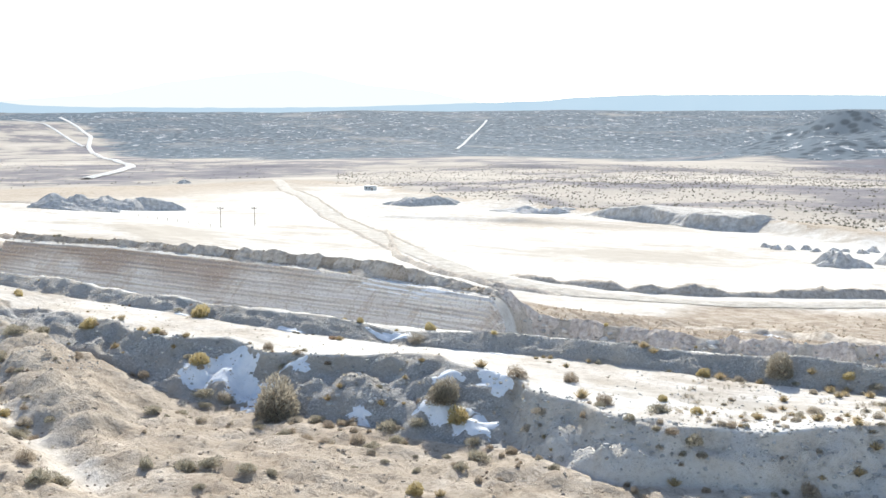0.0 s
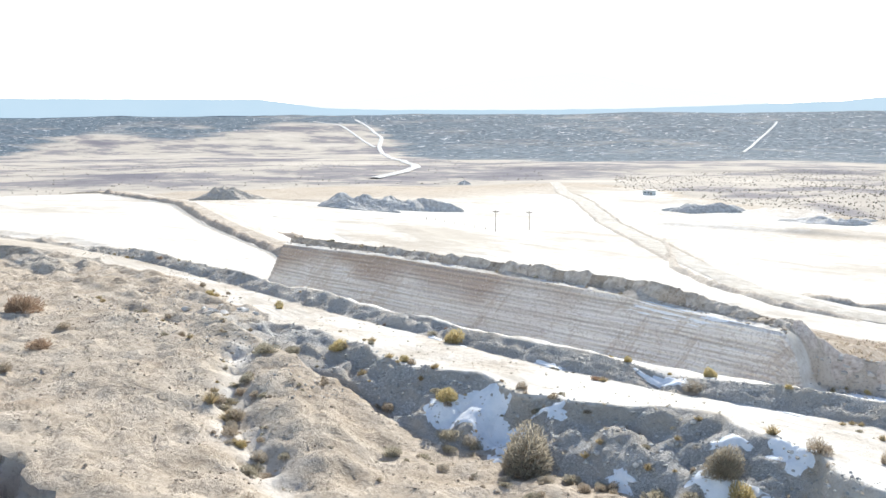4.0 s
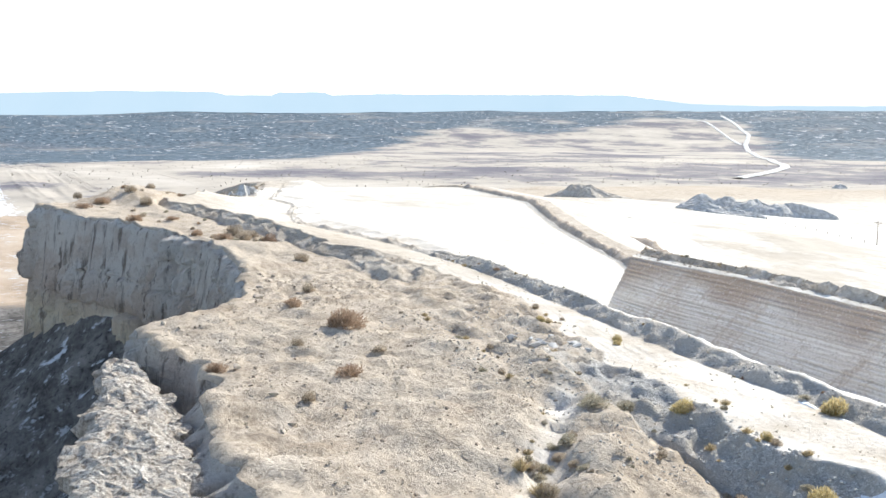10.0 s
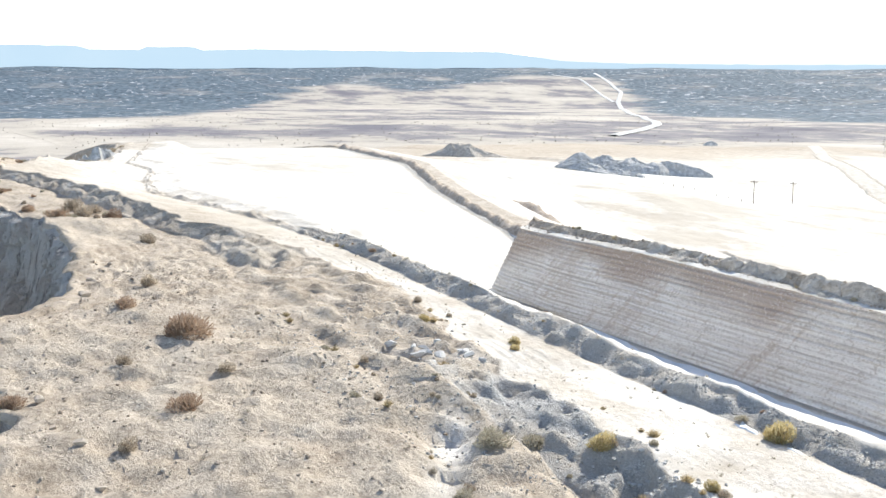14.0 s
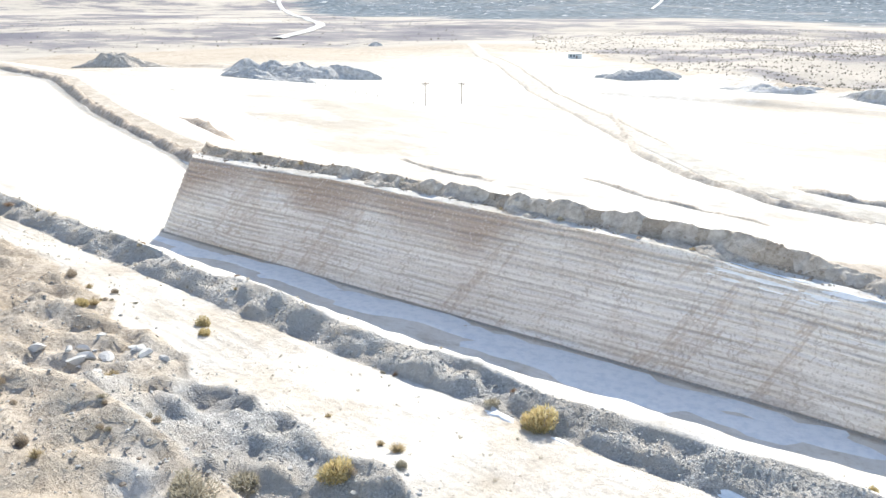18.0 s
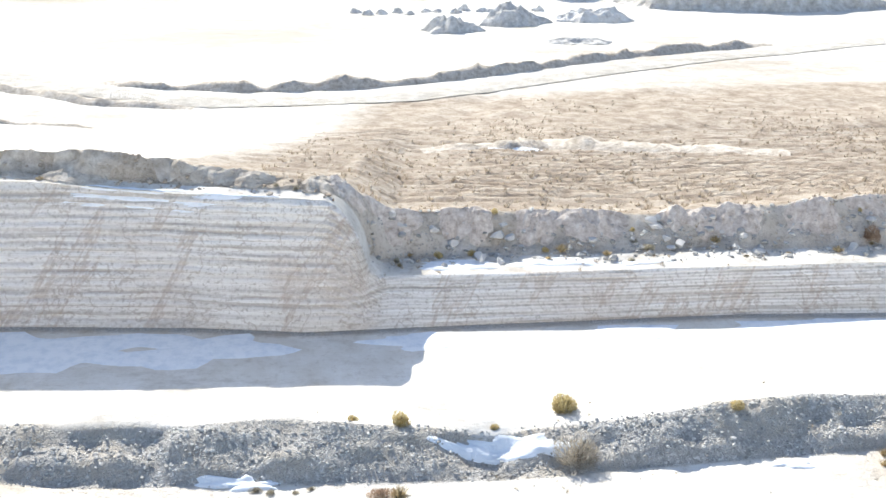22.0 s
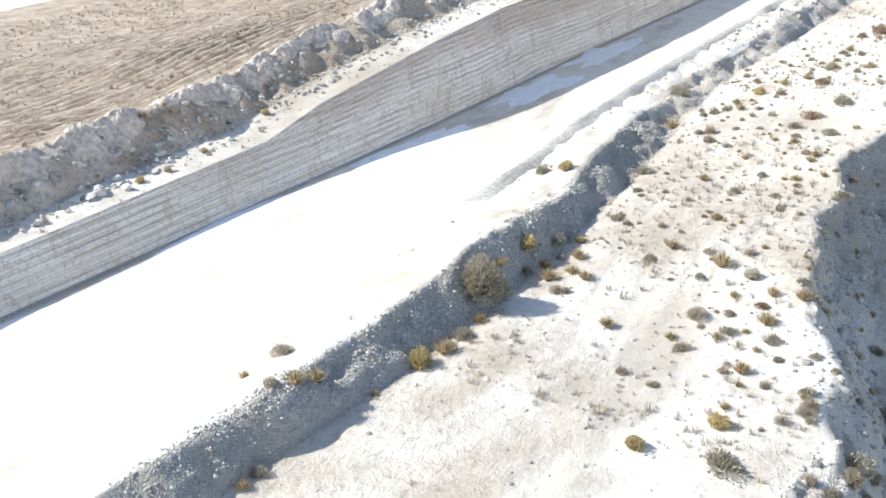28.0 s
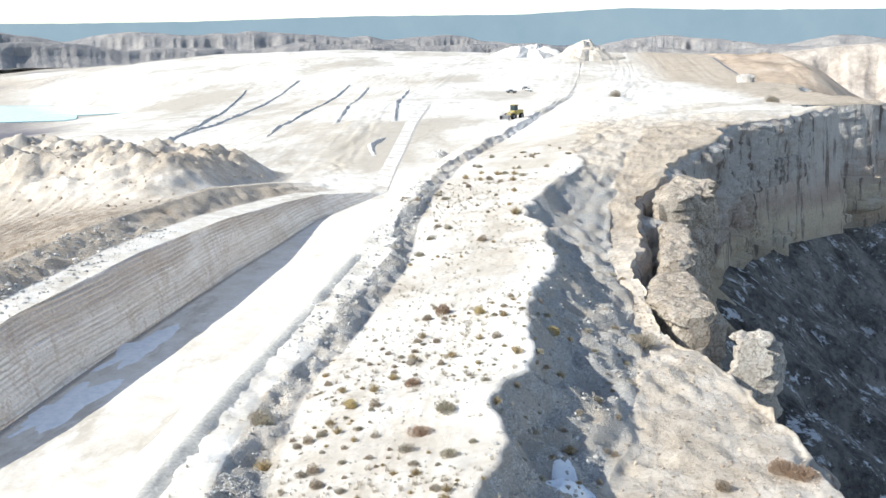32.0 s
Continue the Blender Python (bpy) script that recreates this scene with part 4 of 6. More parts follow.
def shrub(kind, x, y, wide, seed):
    key = (kind, seed % 3)
    at, turn = (x, y, ground_z(x, y) - 0.03), (seed * 2.399) % 6.283
    size = wide * 1.05
    m = Matrix.LocRotScale(at, Euler((0, 0, turn)), (size, size, size * (0.85 + 0.3 * ((seed * 0.618) % 1))))
    if key in TEMPLATES:
        ob = TEMPLATES[key].copy()
        scene.collection.objects.link(ob)
        for child in TEMPLATES[key].children:
            c = child.copy()
            scene.collection.objects.link(c)
            c.parent = ob
        ob.matrix_basis = m
        return ob
    ob = thing(kind, LABELS[kind], "grass" if kind == "bunchgrass" else "shrub", "desert shrubs")
    ob.matrix_basis = m
    stems, leaves = shrub_meshes(kind, 100 + 7 * (seed % 3) + len(kind))
    if kind == "greasewood":
        for k in range(0, len(stems), 2):
            part("stem", mesh_of("stem", *joined(stems[k:k + 2]), TWIG), ob)
    else:
        part("stem", mesh_of("stem", *joined(stems), TWIG), ob)
    part("foliage", leaves, ob)
    TEMPLATES[key] = ob
    return ob


ICO = bmesh.new()
bmesh.ops.create_icosphere(ICO, subdivisions=1, radius=1.0)
ICO.verts.index_update()
ICO_V = np.array([v.co for v in ICO.verts])
ICO_F = np.array([[v.index for v in f.verts] for f in ICO.faces])
ICO.free()


def stones(name, label, spots, mat, seed, flat=0.7):
    """Many small broken stones, x y and size each, as one mesh."""
    rng = np.random.RandomState(seed)
    vs, fs = [], []
    for n, (x, y, size) in enumerate(spots):
        v = ICO_V * rng.uniform(0.65, 1.15, (len(ICO_V), 1)) * size * rng.uniform(0.6, 1.2, 3) * (1, 1, flat)
        a = rng.uniform(0, 6.28)
        c, s = math.cos(a), math.sin(a)
        v = v @ np.array([[c, s, 0], [-s, c, 0], [0, 0, 1]])
        vs.append(v + (x, y, ground_z(x, y) + 0.15 * size))
        fs.append(ICO_F + n * len(ICO_V))
    me = bpy.data.meshes.new(name)
    me.from_pydata(np.concatenate(vs).tolist(), [], np.concatenate(fs).tolist())
    me.materials.append(mat)
    return tagged(new(name, me), label, "stones", kind="stuff")


def stone_material(name, low, high_):
    m, t, b = nodes(name, 0.9)
    g = node(t, "NewGeometry").outputs["Random Per Island"]
    n = fbm(t, coords(t), 5.0, 5)
    col = mixed(t, g, low, high_)
    col = mixed(t, maths(t, "MULTIPLY", n, 0.5), col, tuple(0.7 * c for c in low))
    t.links.new(col, b.inputs["Base Color"])
    bumped(t, b, n, 0.5, 0.05)
    return m


STONE = stone_material("gypsum_stone", (0.33, 0.32, 0.30), (0.72, 0.70, 0.675))
TANSTONE = stone_material("sandstone_stone", (0.36, 0.29, 0.225), (0.62, 0.54, 0.45))


def rock_block(name, label, spine, wide, top, depth, seed, rough=0.5, mat=None, square=0.35):
    """A standing block of cliff rock along a line of (x, y), with a rough worn top and sheer cracked sides. wide: one width, or one for each point."""
    pts = np.array(spine, float)
    seg = np.r_[0, np.cumsum(np.hypot(*np.diff(pts, axis=0).T))]
    ns = max(12, int(seg[-1] / 0.22))
    ss = np.linspace(0, seg[-1], ns)
    cx, cy = np.interp(ss, seg, pts[:, 0]), np.interp(ss, seg, pts[:, 1])
    girth = np.interp(ss, seg, np.broadcast_to(wide, len(pts)))
    tx, ty = np.gradient(cx), np.gradient(cy)
    ln = np.hypot(tx, ty)
    nx, ny = (-ty / ln)[:, None], (tx / ln)[:, None]
    down = list(-depth * np.linspace(1, 0, 44)[:-1] ** 1.6)
    ring = np.array([(-1, z) for z in down] + [(w, 0.0) for w in np.linspace(-1, 1, 23)] + [(1, z) for z in down[::-1]])
    w, z = ring[None, :, 0], ring[None, :, 1]
    s2 = ss[:, None] + 0 * w
    end = np.minimum(1, square + (1 - square) * np.sqrt(np.minimum(ss, seg[-1] - ss) / (0.55 * girth)))[:, None]
    half = girth[:, None] / 2 * end * (1 + 0.10 * -z / depth)
    side = np.sign(w) * np.abs(w) ** 8
    bed = z + 0.6 * fractal(s2, 0 * s2, 7, 2, seed + 11)
    b1, gap = cells(bed + 0 * s2, 2.4, seed + 13)
    k1, joint = cells(s2 + 0.9 * fractal(s2, z + 30 * w, 4, 2, seed + 15) + 40 * (w > 0), 2.6, seed + 17)
    push = rough * 1.2 * (0.6 * fractal(s2, z + 25 * w, 0.9, 3, seed + 21, 0.6) + 1.2 * (hash2(k1, b1 // 2, seed) - 0.5) - 0.8 * joint**6 - 0.45 * gap**7 + 1.6 * fractal(s2, z + 25 * w, 3.4, 4, seed + 19, 0.55) + 0.5 * (hash2(b1, b1 * 0, seed + 3) - 0.5))
    r = half * w + push * side
    x, y = cx[:, None] + nx * r, cy[:, None] + ny * r
    crown = (0.9 * fractal(x, y, 2.6, 3, seed + 5) + 0.5 * fractal(x, y, 0.8, 4, seed + 7, 0.6)) * rough - 0.55 * np.abs(w) ** 5 - 0.5 * (1 - end)
    h = top + z + crown * np.exp(z / 0.9)
    vs = np.stack([x, y, h], -1).reshape(-1, 3)
    nr = len(ring)
    i = (np.arange(ns - 1)[:, None] * nr + np.arange(nr - 1)[None, :]).ravel()
    fs = np.stack([i, i + 1, i + nr + 1, i + nr], -1).tolist() + [tuple(range(nr))[::-1], tuple(range((ns - 1) * nr, ns * nr))]
    me = mesh_of(name, vs.tolist(), fs, mat or CLIFF)
    bm = bmesh.new()
    bm.from_mesh(me)
    bmesh.ops.recalc_face_normals(bm, faces=list(bm.faces))
    bm.to_mesh(me)
    bm.free()
    return tagged(new(name, me), label, "rock")


def crag(name, low, mid, high_, pit):
    """Weathered sandstone: pale crust, stained hollows, fine pits and hairline cracks."""
    m, t, b = nodes(name, 0.93)
    v = coords(t)
    n, fine = fbm(t, v, 0.7, 8, 0.7), fbm(t, v, 4.5, 6, 0.75)
    col = ramp(t, n, [(0.36, low), (0.5, mid), (0.62, high_)])
    col = mixed(t, ramp(t, fine, [(0.38, (0.9, 0.9, 0.9)), (0.51, (0, 0, 0))]), col, pit)
    col = mixed(t, ramp(t, fine, [(0.55, (0, 0, 0)), (0.68, (0.7, 0.7, 0.7))]), col, tuple(min(0.82, 1.12 * c) for c in high_))
    wob = node(t, "VectorMath", {0: coords(t, (0.7, 0.7, 0.35)), 1: node(t, "TexNoise", {"Vector": v, "Scale": 0.9, "Detail": 5}).outputs[1]}, operation="ADD").outputs[0]
    crack = node(t, "TexVoronoi", {"Vector": wob, "Scale": 1.0, "Randomness": 1.0})
    crack.feature = "DISTANCE_TO_EDGE"
    col = mixed(t, ramp(t, crack.outputs["Distance"], [(0.005, (0.7, 0.7, 0.7)), (0.03, (0, 0, 0))]), col, tuple(0.6 * c for c in pit))
    t.links.new(col, b.inputs["Base Color"])
    bumped(t, b, maths(t, "ADD", n, maths(t, "MULTIPLY", fine, 0.5)), 1.0, 0.5)
    return m


def heap(name, label, x, y, rx, ry, high_, seed, mat=None, category="rubble heap", turn=0.0, lumpy=1.0):
    """A dumped heap with a lumpy, uneven outline."""
    n, rings = 40, 12
    c, s = math.cos(turn), math.sin(turn)
    vs, fs = [], []
    for i in range(rings + 1):
        q = i / rings
        for k in range(n):
            a = 2 * math.pi * k / n
            edge = 1 + 0.55 * ripple(math.cos(a) * 2 + seed, math.sin(a) * 2, 1.0, 3, seed)
            dx, dy = q * rx * edge * math.cos(a), q * ry * edge * math.sin(a)
            px, py = x + c * dx - s * dy, y + s * dx + c * dy
            lump = ripple(px, py, max(rx, ry) * 0.55, 4, seed + 3)
            h = high_ * (1 - q**2.2) * (0.72 + lumpy * (0.9 * lump + 0.35 * ripple(px, py, max(rx, ry) * 0.13, 2, seed + 9)))
            vs.append((px, py, ground_z(px, py) + max(h, 0) - (0.5 if q > 0.97 else 0)))
    for i in range(rings):
        for k in range(n):
            k2 = (k + 1) % n
            fs.append((i * n + k, (i + 1) * n + k, (i + 1) * n + k2, i * n + k2) if i else (k, n + k, n + k2))
    me = mesh_of(name, vs, fs, mat or HEAPROCK)
    bm = bmesh.new()
    bm.from_mesh(me)
    bmesh.ops.remove_doubles(bm, verts=list(bm.verts), dist=1e-4)
    bmesh.ops.recalc_face_normals(bm, faces=list(bm.faces))
    bm.to_mesh(me)
    bm.free()
    return tagged(new(name, me), label, category)


def rock_cover(name, low, mid, high_, scale):
    m, t, b = nodes(name, 0.95)
    v = coords(t)
    n = fbm(t, v, scale, 9, 0.72)
    t.links.new(ramp(t, n, [(0.36, low), (0.5, mid), (0.64, high_)]), b.inputs["Base Color"])
    bumped(t, b, n, 1.0, 1.2 / scale * 0.25)
    return m


HEAPROCK = rock_cover("heap_rock", (0.42, 0.40, 0.375), (0.59, 0.57, 0.54), (0.76, 0.74, 0.71), 0.6)
DIRT = rock_cover("dirt_windrow", (0.40, 0.34, 0.275), (0.57, 0.505, 0.43), (0.71, 0.655, 0.58), 0.9)
BROWN = rock_cover("brown_rubble", (0.30, 0.24, 0.19), (0.46, 0.385, 0.315), (0.62, 0.545, 0.46), 1.2)
SPOIL = rock_cover("tan_grey_spoil", (0.42, 0.35, 0.295), (0.61, 0.535, 0.475), (0.75, 0.69, 0.63), 1.8)
PALE = rock_cover("pale_spoil", (0.56, 0.52, 0.47), (0.72, 0.69, 0.65), (0.84, 0.825, 0.80), 0.5)


def windrow(name, label, pts, wide, high_, seed, mat, step=1.0):
    """A long low bank of graded spoil that follows the ground."""
    p = np.array(pts, float)
    seg = np.r_[0, np.cumsum(np.hypot(*np.diff(p, axis=0).T))]
    ss = np.arange(0, seg[-1], step)
    cx, cy = np.interp(ss, seg, p[:, 0]), np.interp(ss, seg, p[:, 1])
    tx, ty = np.gradient(cx), np.gradient(cy)
    ln = np.hypot(tx, ty)
    prof = [(-1, -0.3), (-0.6, 0.35), (-0.25, 0.85), (0.1, 1.0), (0.45, 0.6), (1, -0.3)]
    vs, fs = [], []
    for i in range(len(ss)):
        fade = min(1, 0.1 + min(i, len(ss) - 1 - i) * step / (2 * wide))
        for j, (w, h) in enumerate(prof):
            a = ripple(ss[i], j * 1.7 + seed, 3.5, 3, seed)
            g = ripple(ss[i], seed * 1.0, 11.0, 3, seed + 2)
            x = cx[i] - ty[i] / ln[i] * w * wide / 2 * (1 + 0.5 * g)
            y = cy[i] + tx[i] / ln[i] * w * wide / 2 * (1 + 0.5 * g)
            vs.append((x, y, ground_z(x, y) + high_ * fade * h * (1 + 1.1 * a + 0.9 * g)))
    n = len(prof)
    fs = [(i * n + j, i * n + j + 1, (i + 1) * n + j + 1, (i + 1) * n + j) for i in range(len(ss) - 1) for j in range(n - 1)]
    return tagged(new(name, mesh_of(name, vs, [f[::-1] for f in fs], mat, True)), label, "bank")


def ribbon(name, label, pts, wide, lift, mat, step=3.0):
    p = np.array(pts, float)
    seg = np.r_[0, np.cumsum(np.hypot(*np.diff(p, axis=0).T))]
    ss = np.arange(0, seg[-1], step)
    cx, cy = np.interp(ss, seg, p[:, 0]), np.interp(ss, seg, p[:, 1])
    for _ in range(12):
        cx[1:-1], cy[1:-1] = (cx[:-2] + 2 * cx[1:-1] + cx[2:]) / 4, (cy[:-2] + 2 * cy[1:-1] + cy[2:]) / 4
    tx, ty = np.gradient(cx), np.gradient(cy)
    ln = np.hypot(tx, ty)
    vs, n = [], 5
    for i in range(len(ss)):
        for w in np.linspace(-1, 1, n):
            x, y = cx[i] - ty[i] / ln[i] * w * wide / 2, cy[i] + tx[i] / ln[i] * w * wide / 2
            vs.append((x, y, ground_z(x, y) + lift * (1 - 0.6 * abs(w) ** 4)))
    fs = [(i * n + j, (i + 1) * n + j, (i + 1) * n + j + 1, i * n + j + 1) for i in range(len(ss) - 1) for j in range(n - 1)]
    return tagged(new(name, mesh_of(name, vs, [f[::-1] for f in fs], mat, True)), label, "road", kind="structure")


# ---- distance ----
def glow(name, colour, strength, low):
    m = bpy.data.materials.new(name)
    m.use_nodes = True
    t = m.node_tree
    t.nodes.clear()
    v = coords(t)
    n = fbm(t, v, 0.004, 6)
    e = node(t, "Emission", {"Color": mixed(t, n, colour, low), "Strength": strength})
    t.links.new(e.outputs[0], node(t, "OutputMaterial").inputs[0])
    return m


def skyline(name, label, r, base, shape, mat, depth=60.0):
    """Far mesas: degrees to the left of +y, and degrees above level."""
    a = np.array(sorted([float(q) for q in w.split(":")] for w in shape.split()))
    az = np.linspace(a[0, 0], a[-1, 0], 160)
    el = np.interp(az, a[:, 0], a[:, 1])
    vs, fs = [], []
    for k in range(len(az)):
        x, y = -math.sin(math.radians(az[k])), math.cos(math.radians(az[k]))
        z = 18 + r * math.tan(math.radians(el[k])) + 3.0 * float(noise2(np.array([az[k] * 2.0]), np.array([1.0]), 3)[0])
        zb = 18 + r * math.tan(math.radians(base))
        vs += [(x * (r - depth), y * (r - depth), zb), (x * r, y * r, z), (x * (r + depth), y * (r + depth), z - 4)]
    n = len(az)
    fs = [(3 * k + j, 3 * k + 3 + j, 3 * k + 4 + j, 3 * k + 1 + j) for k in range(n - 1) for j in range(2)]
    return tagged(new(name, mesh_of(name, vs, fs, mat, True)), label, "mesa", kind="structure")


# Distant haze is put into the backdrops as their own glowing colour.
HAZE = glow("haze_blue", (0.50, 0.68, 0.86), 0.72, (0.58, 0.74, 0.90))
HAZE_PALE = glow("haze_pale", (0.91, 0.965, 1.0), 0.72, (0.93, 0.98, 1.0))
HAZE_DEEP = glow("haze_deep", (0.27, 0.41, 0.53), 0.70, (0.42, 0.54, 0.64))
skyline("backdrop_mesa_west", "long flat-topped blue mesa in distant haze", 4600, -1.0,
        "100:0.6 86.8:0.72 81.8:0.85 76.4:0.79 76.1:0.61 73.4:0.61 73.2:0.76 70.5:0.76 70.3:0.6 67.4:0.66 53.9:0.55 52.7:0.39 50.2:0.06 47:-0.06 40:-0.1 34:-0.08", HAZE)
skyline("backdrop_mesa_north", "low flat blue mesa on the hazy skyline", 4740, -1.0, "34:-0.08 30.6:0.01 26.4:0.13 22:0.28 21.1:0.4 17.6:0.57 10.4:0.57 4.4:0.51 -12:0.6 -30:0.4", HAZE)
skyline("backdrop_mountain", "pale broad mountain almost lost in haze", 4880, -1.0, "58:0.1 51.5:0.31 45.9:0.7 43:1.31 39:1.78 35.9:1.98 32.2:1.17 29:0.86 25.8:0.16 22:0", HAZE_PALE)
skyline("backdrop_mesa_east", "wooded mesa along the eastern skyline, dark blue with haze", 4600, -1.0,
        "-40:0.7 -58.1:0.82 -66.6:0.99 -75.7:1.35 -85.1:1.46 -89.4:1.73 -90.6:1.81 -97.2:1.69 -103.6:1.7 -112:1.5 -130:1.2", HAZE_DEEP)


BADLAND = rock_cover("badland_clay", (0.36, 0.31, 0.27), (0.52, 0.455, 0.40), (0.66, 0.59, 0.52), 0.06)
# greyed tones: haze over the farther scarps is put into their colour
HAZY_CLAY = rock_cover("hazy_badland_clay", (0.26, 0.26, 0.27), (0.33, 0.315, 0.31), (0.42, 0.395, 0.375), 0.02)


def badlands(name, label, a0, a1, r, foot, head, seed, deep=70.0, mat=None):
    """A gullied scarp seen far off: degrees to the left of +y, foot and head in metres."""
    n = int(abs(a1 - a0) / 0.09)
    vs, fs = [], []
    rows = ((-1.0, 0.0), (-0.6, 0.18), (-0.35, 0.42), (-0.2, 0.78), (-0.08, 0.95), (0.1, 1.0), (1.0, 0.96), (1.6, 0.3))
    for k in range(n + 1):
        az = math.radians(a0 + (a1 - a0) * k / n)
        q = r * az
        g = ripple(q, 0.5, 46, 4, seed)
        tall = 1 + 0.8 * ripple(q, 3.5, 260, 3, seed + 1)
        fade = min(1, min(k, n - k) / 14)
        for w, h in rows:
            rr_ = r + w * deep + (1 - h) * 60 * g - 260 * ripple(q, 7.5, 700, 2, seed + 2)
            vs.append((-math.sin(az) * rr_, math.cos(az) * rr_, foot + (head - foot) * h * tall * fade - 3 * (h == 0)))
    m = len(rows)
    fs = [(k * m + j, (k + 1) * m + j, (k + 1) * m + j + 1, k * m + j + 1) for k in range(n) for j in range(m - 1)]
    return tagged(new(name, mesh_of(name, vs, fs, mat or BADLAND)), label, "cliff", kind="structure")


badlands("badlands_near", "pale gullied badland cliffs beyond the canyon", -92, -122, 1050, -40, 9, 61)
badlands("badlands_middle", "banded tan badland scarp in the middle distance", -50, -112, 2300, -30, 4, 62, 110, HAZY_CLAY)
badlands("badlands_far", "grey-brown broken hills below the far mesa", -46, -118, 3500, -30, 28, 63, 160, HAZY_CLAY)

BRIGHTROCK = crag("bright_sandstone", (0.56, 0.50, 0.44), (0.70, 0.645, 0.58), (0.78, 0.74, 0.68), (0.40, 0.34, 0.28))
FINROCK = crag("fin_sandstone", (0.50, 0.43, 0.36), (0.66, 0.595, 0.525), (0.78, 0.73, 0.665), (0.33, 0.27, 0.215))
PALEROCK = crag("pale_sandstone", (0.42, 0.355, 0.285), (0.55, 0.475, 0.395), (0.66, 0.595, 0.515), (0.30, 0.24, 0.185))
# ---- blocks that have broken from the cliff ----
rock_block("rock_fin", "long tan sandstone fin split from the cliff by a deep crevice", ((-95.5, 27.2), (-91, 27.3), (-84, 26.8), (-77, 25.8), (-68, 24.3), (-58, 23.6), (-46, 23.2)), (3.0, 3.8, 4.9, 5.4, 6.0, 6.0, 5.5), -0.3, 34, 3, 0.75, FINROCK)
rock_block("rock_block", "bright squarish sandstone block leaning off the rim", ((44.9, 43.8), (48.2, 43.3)), 3.4, -2.1, 14, 4, 0.8, BRIGHTROCK, 0.8)
rock_block("rock_slab", "flat tan sandstone slab cracked from the rim", ((50, 47.6), (56, 48.6), (66, 48.6)), 4.8, -1.7, 26, 5, 0.6, PALEROCK)
rock_block("rock_slab", "narrow sandstone slab beside the dark rim crevice", ((69, 48.2), (80, 46.8), (92, 46.8)), 3.4, -1.3, 28, 6, 0.6, PALEROCK)
rock_block("rock_tower", "ledged grey sandstone tower at the rim crevice", ((95, 46.2), (104, 44.6), (116, 42.0)), 6.0, 1.0, 34, 7, 0.8, PALEROCK)
rock_block("rock_outcrop", "dark jagged rock outcrop on the flat mesa", ((500, -18), (512, -20)), 8, 3.0, 14, 9, 0.8)

# ---- cut faces round the quarry floor ----
FACE = rock_cover("quarry_face_rock", (0.44, 0.40, 0.355), (0.61, 0.575, 0.53), (0.76, 0.735, 0.70), 0.35)


def quarry_face(name, label, pts, seed):
    """A steep broken face, x y and height at its foot, with a worn brow and a back that runs out into the land."""
    p = np.array(pts, float)
    seg = np.r_[0, np.cumsum(np.hypot(*np.diff(p[:, :2], axis=0).T))]
    ss = np.arange(0, seg[-1], 1.2)
    cx, cy, hh = (np.interp(ss, seg, p[:, k]) for k in range(3))
    for _ in range(6):
        cx[1:-1], cy[1:-1] = (cx[:-2] + 2 * cx[1:-1] + cx[2:]) / 4, (cy[:-2] + 2 * cy[1:-1] + cy[2:]) / 4
    tx, ty = np.gradient(cx), np.gradient(cy)
    ln = np.hypot(tx, ty)
    prof = ((-2.5, -0.06), (-1.2, 0.10), (-0.3, 0.24), (0.3, 0.42), (0.8, 0.62), (1.3, 0.80), (1.9, 0.94), (3.2, 1.0), (9.0, 0.97), (24.0, 0.75), (60.0, -0.1))
    vs, n = [], len(prof)
    for i in range(len(ss)):
        fade = min(1.0, min(ss[i], seg[-1] - ss[i]) / 18.0)
        for w, h in prof:
            d = w + 2.6 * ripple(ss[i], 4 * h, 7.0, 4, seed, 0.6) * (h > 0) * (w < 5)
            x, y = cx[i] - ty[i] / ln[i] * d, cy[i] + tx[i] / ln[i] * d
            top = 0.72 * hh[i] * fade * h * (1 + 0.5 * ripple(ss[i], 0.0, 16.0, 4, seed + 3)) - 0.3 * (h < 0)
            vs.append((x, y, ground_z(cx[i], cy[i]) + top if h > 0 else ground_z(x, y) - 0.8))
    fs = [(i * n + j, (i + 1) * n + j, (i + 1) * n + j + 1, i * n + j + 1) for i in range(len(ss) - 1) for j in range(n - 1)]
    return tagged(new(name, mesh_of(name, vs, fs, FACE)), label, "rock face")


quarry_face("quarry_face", "pale grey cut face along the quarry's edge", ((-176, 486, 4), (-170, 479, 7.5), (-136, 463, 9), (-109, 443, 8), (-88, 438, 7.5), (-72, 452, 4)), 70)
quarry_face("quarry_face", "tan and grey cut face behind dumped heaps", ((-36, 436, 4), (-19, 431, 7), (-1, 412, 10), (21, 411, 10), (34, 420, 7)), 71)
quarry_face("quarry_face", "rough pale bluff beside the quarry floor", ((24, 408, 5), (33, 384, 11), (48, 379, 13), (80, 374, 12), (120, 380, 8)), 72)

# ---- quarry floor ----
HAUL = rock_cover("haul_road_dust", (0.50, 0.455, 0.39), (0.62, 0.575, 0.51), (0.72, 0.68, 0.62), 0.25)
ASPHALT = rock_cover("pale_highway", (0.62, 0.61, 0.59), (0.72, 0.71, 0.69), (0.80, 0.79, 0.77), 0.05)
ribbon("road_haul", "dusty haul road graded across the white quarry floor", ((-560, 735), (-504, 671), (-370, 520), (-241, 370), (-160, 283), (-116, 240), (-84, 230), (-47, 233), (-4, 262), (60, 300), (160, 340)), 9.0, 0.35, HAUL)
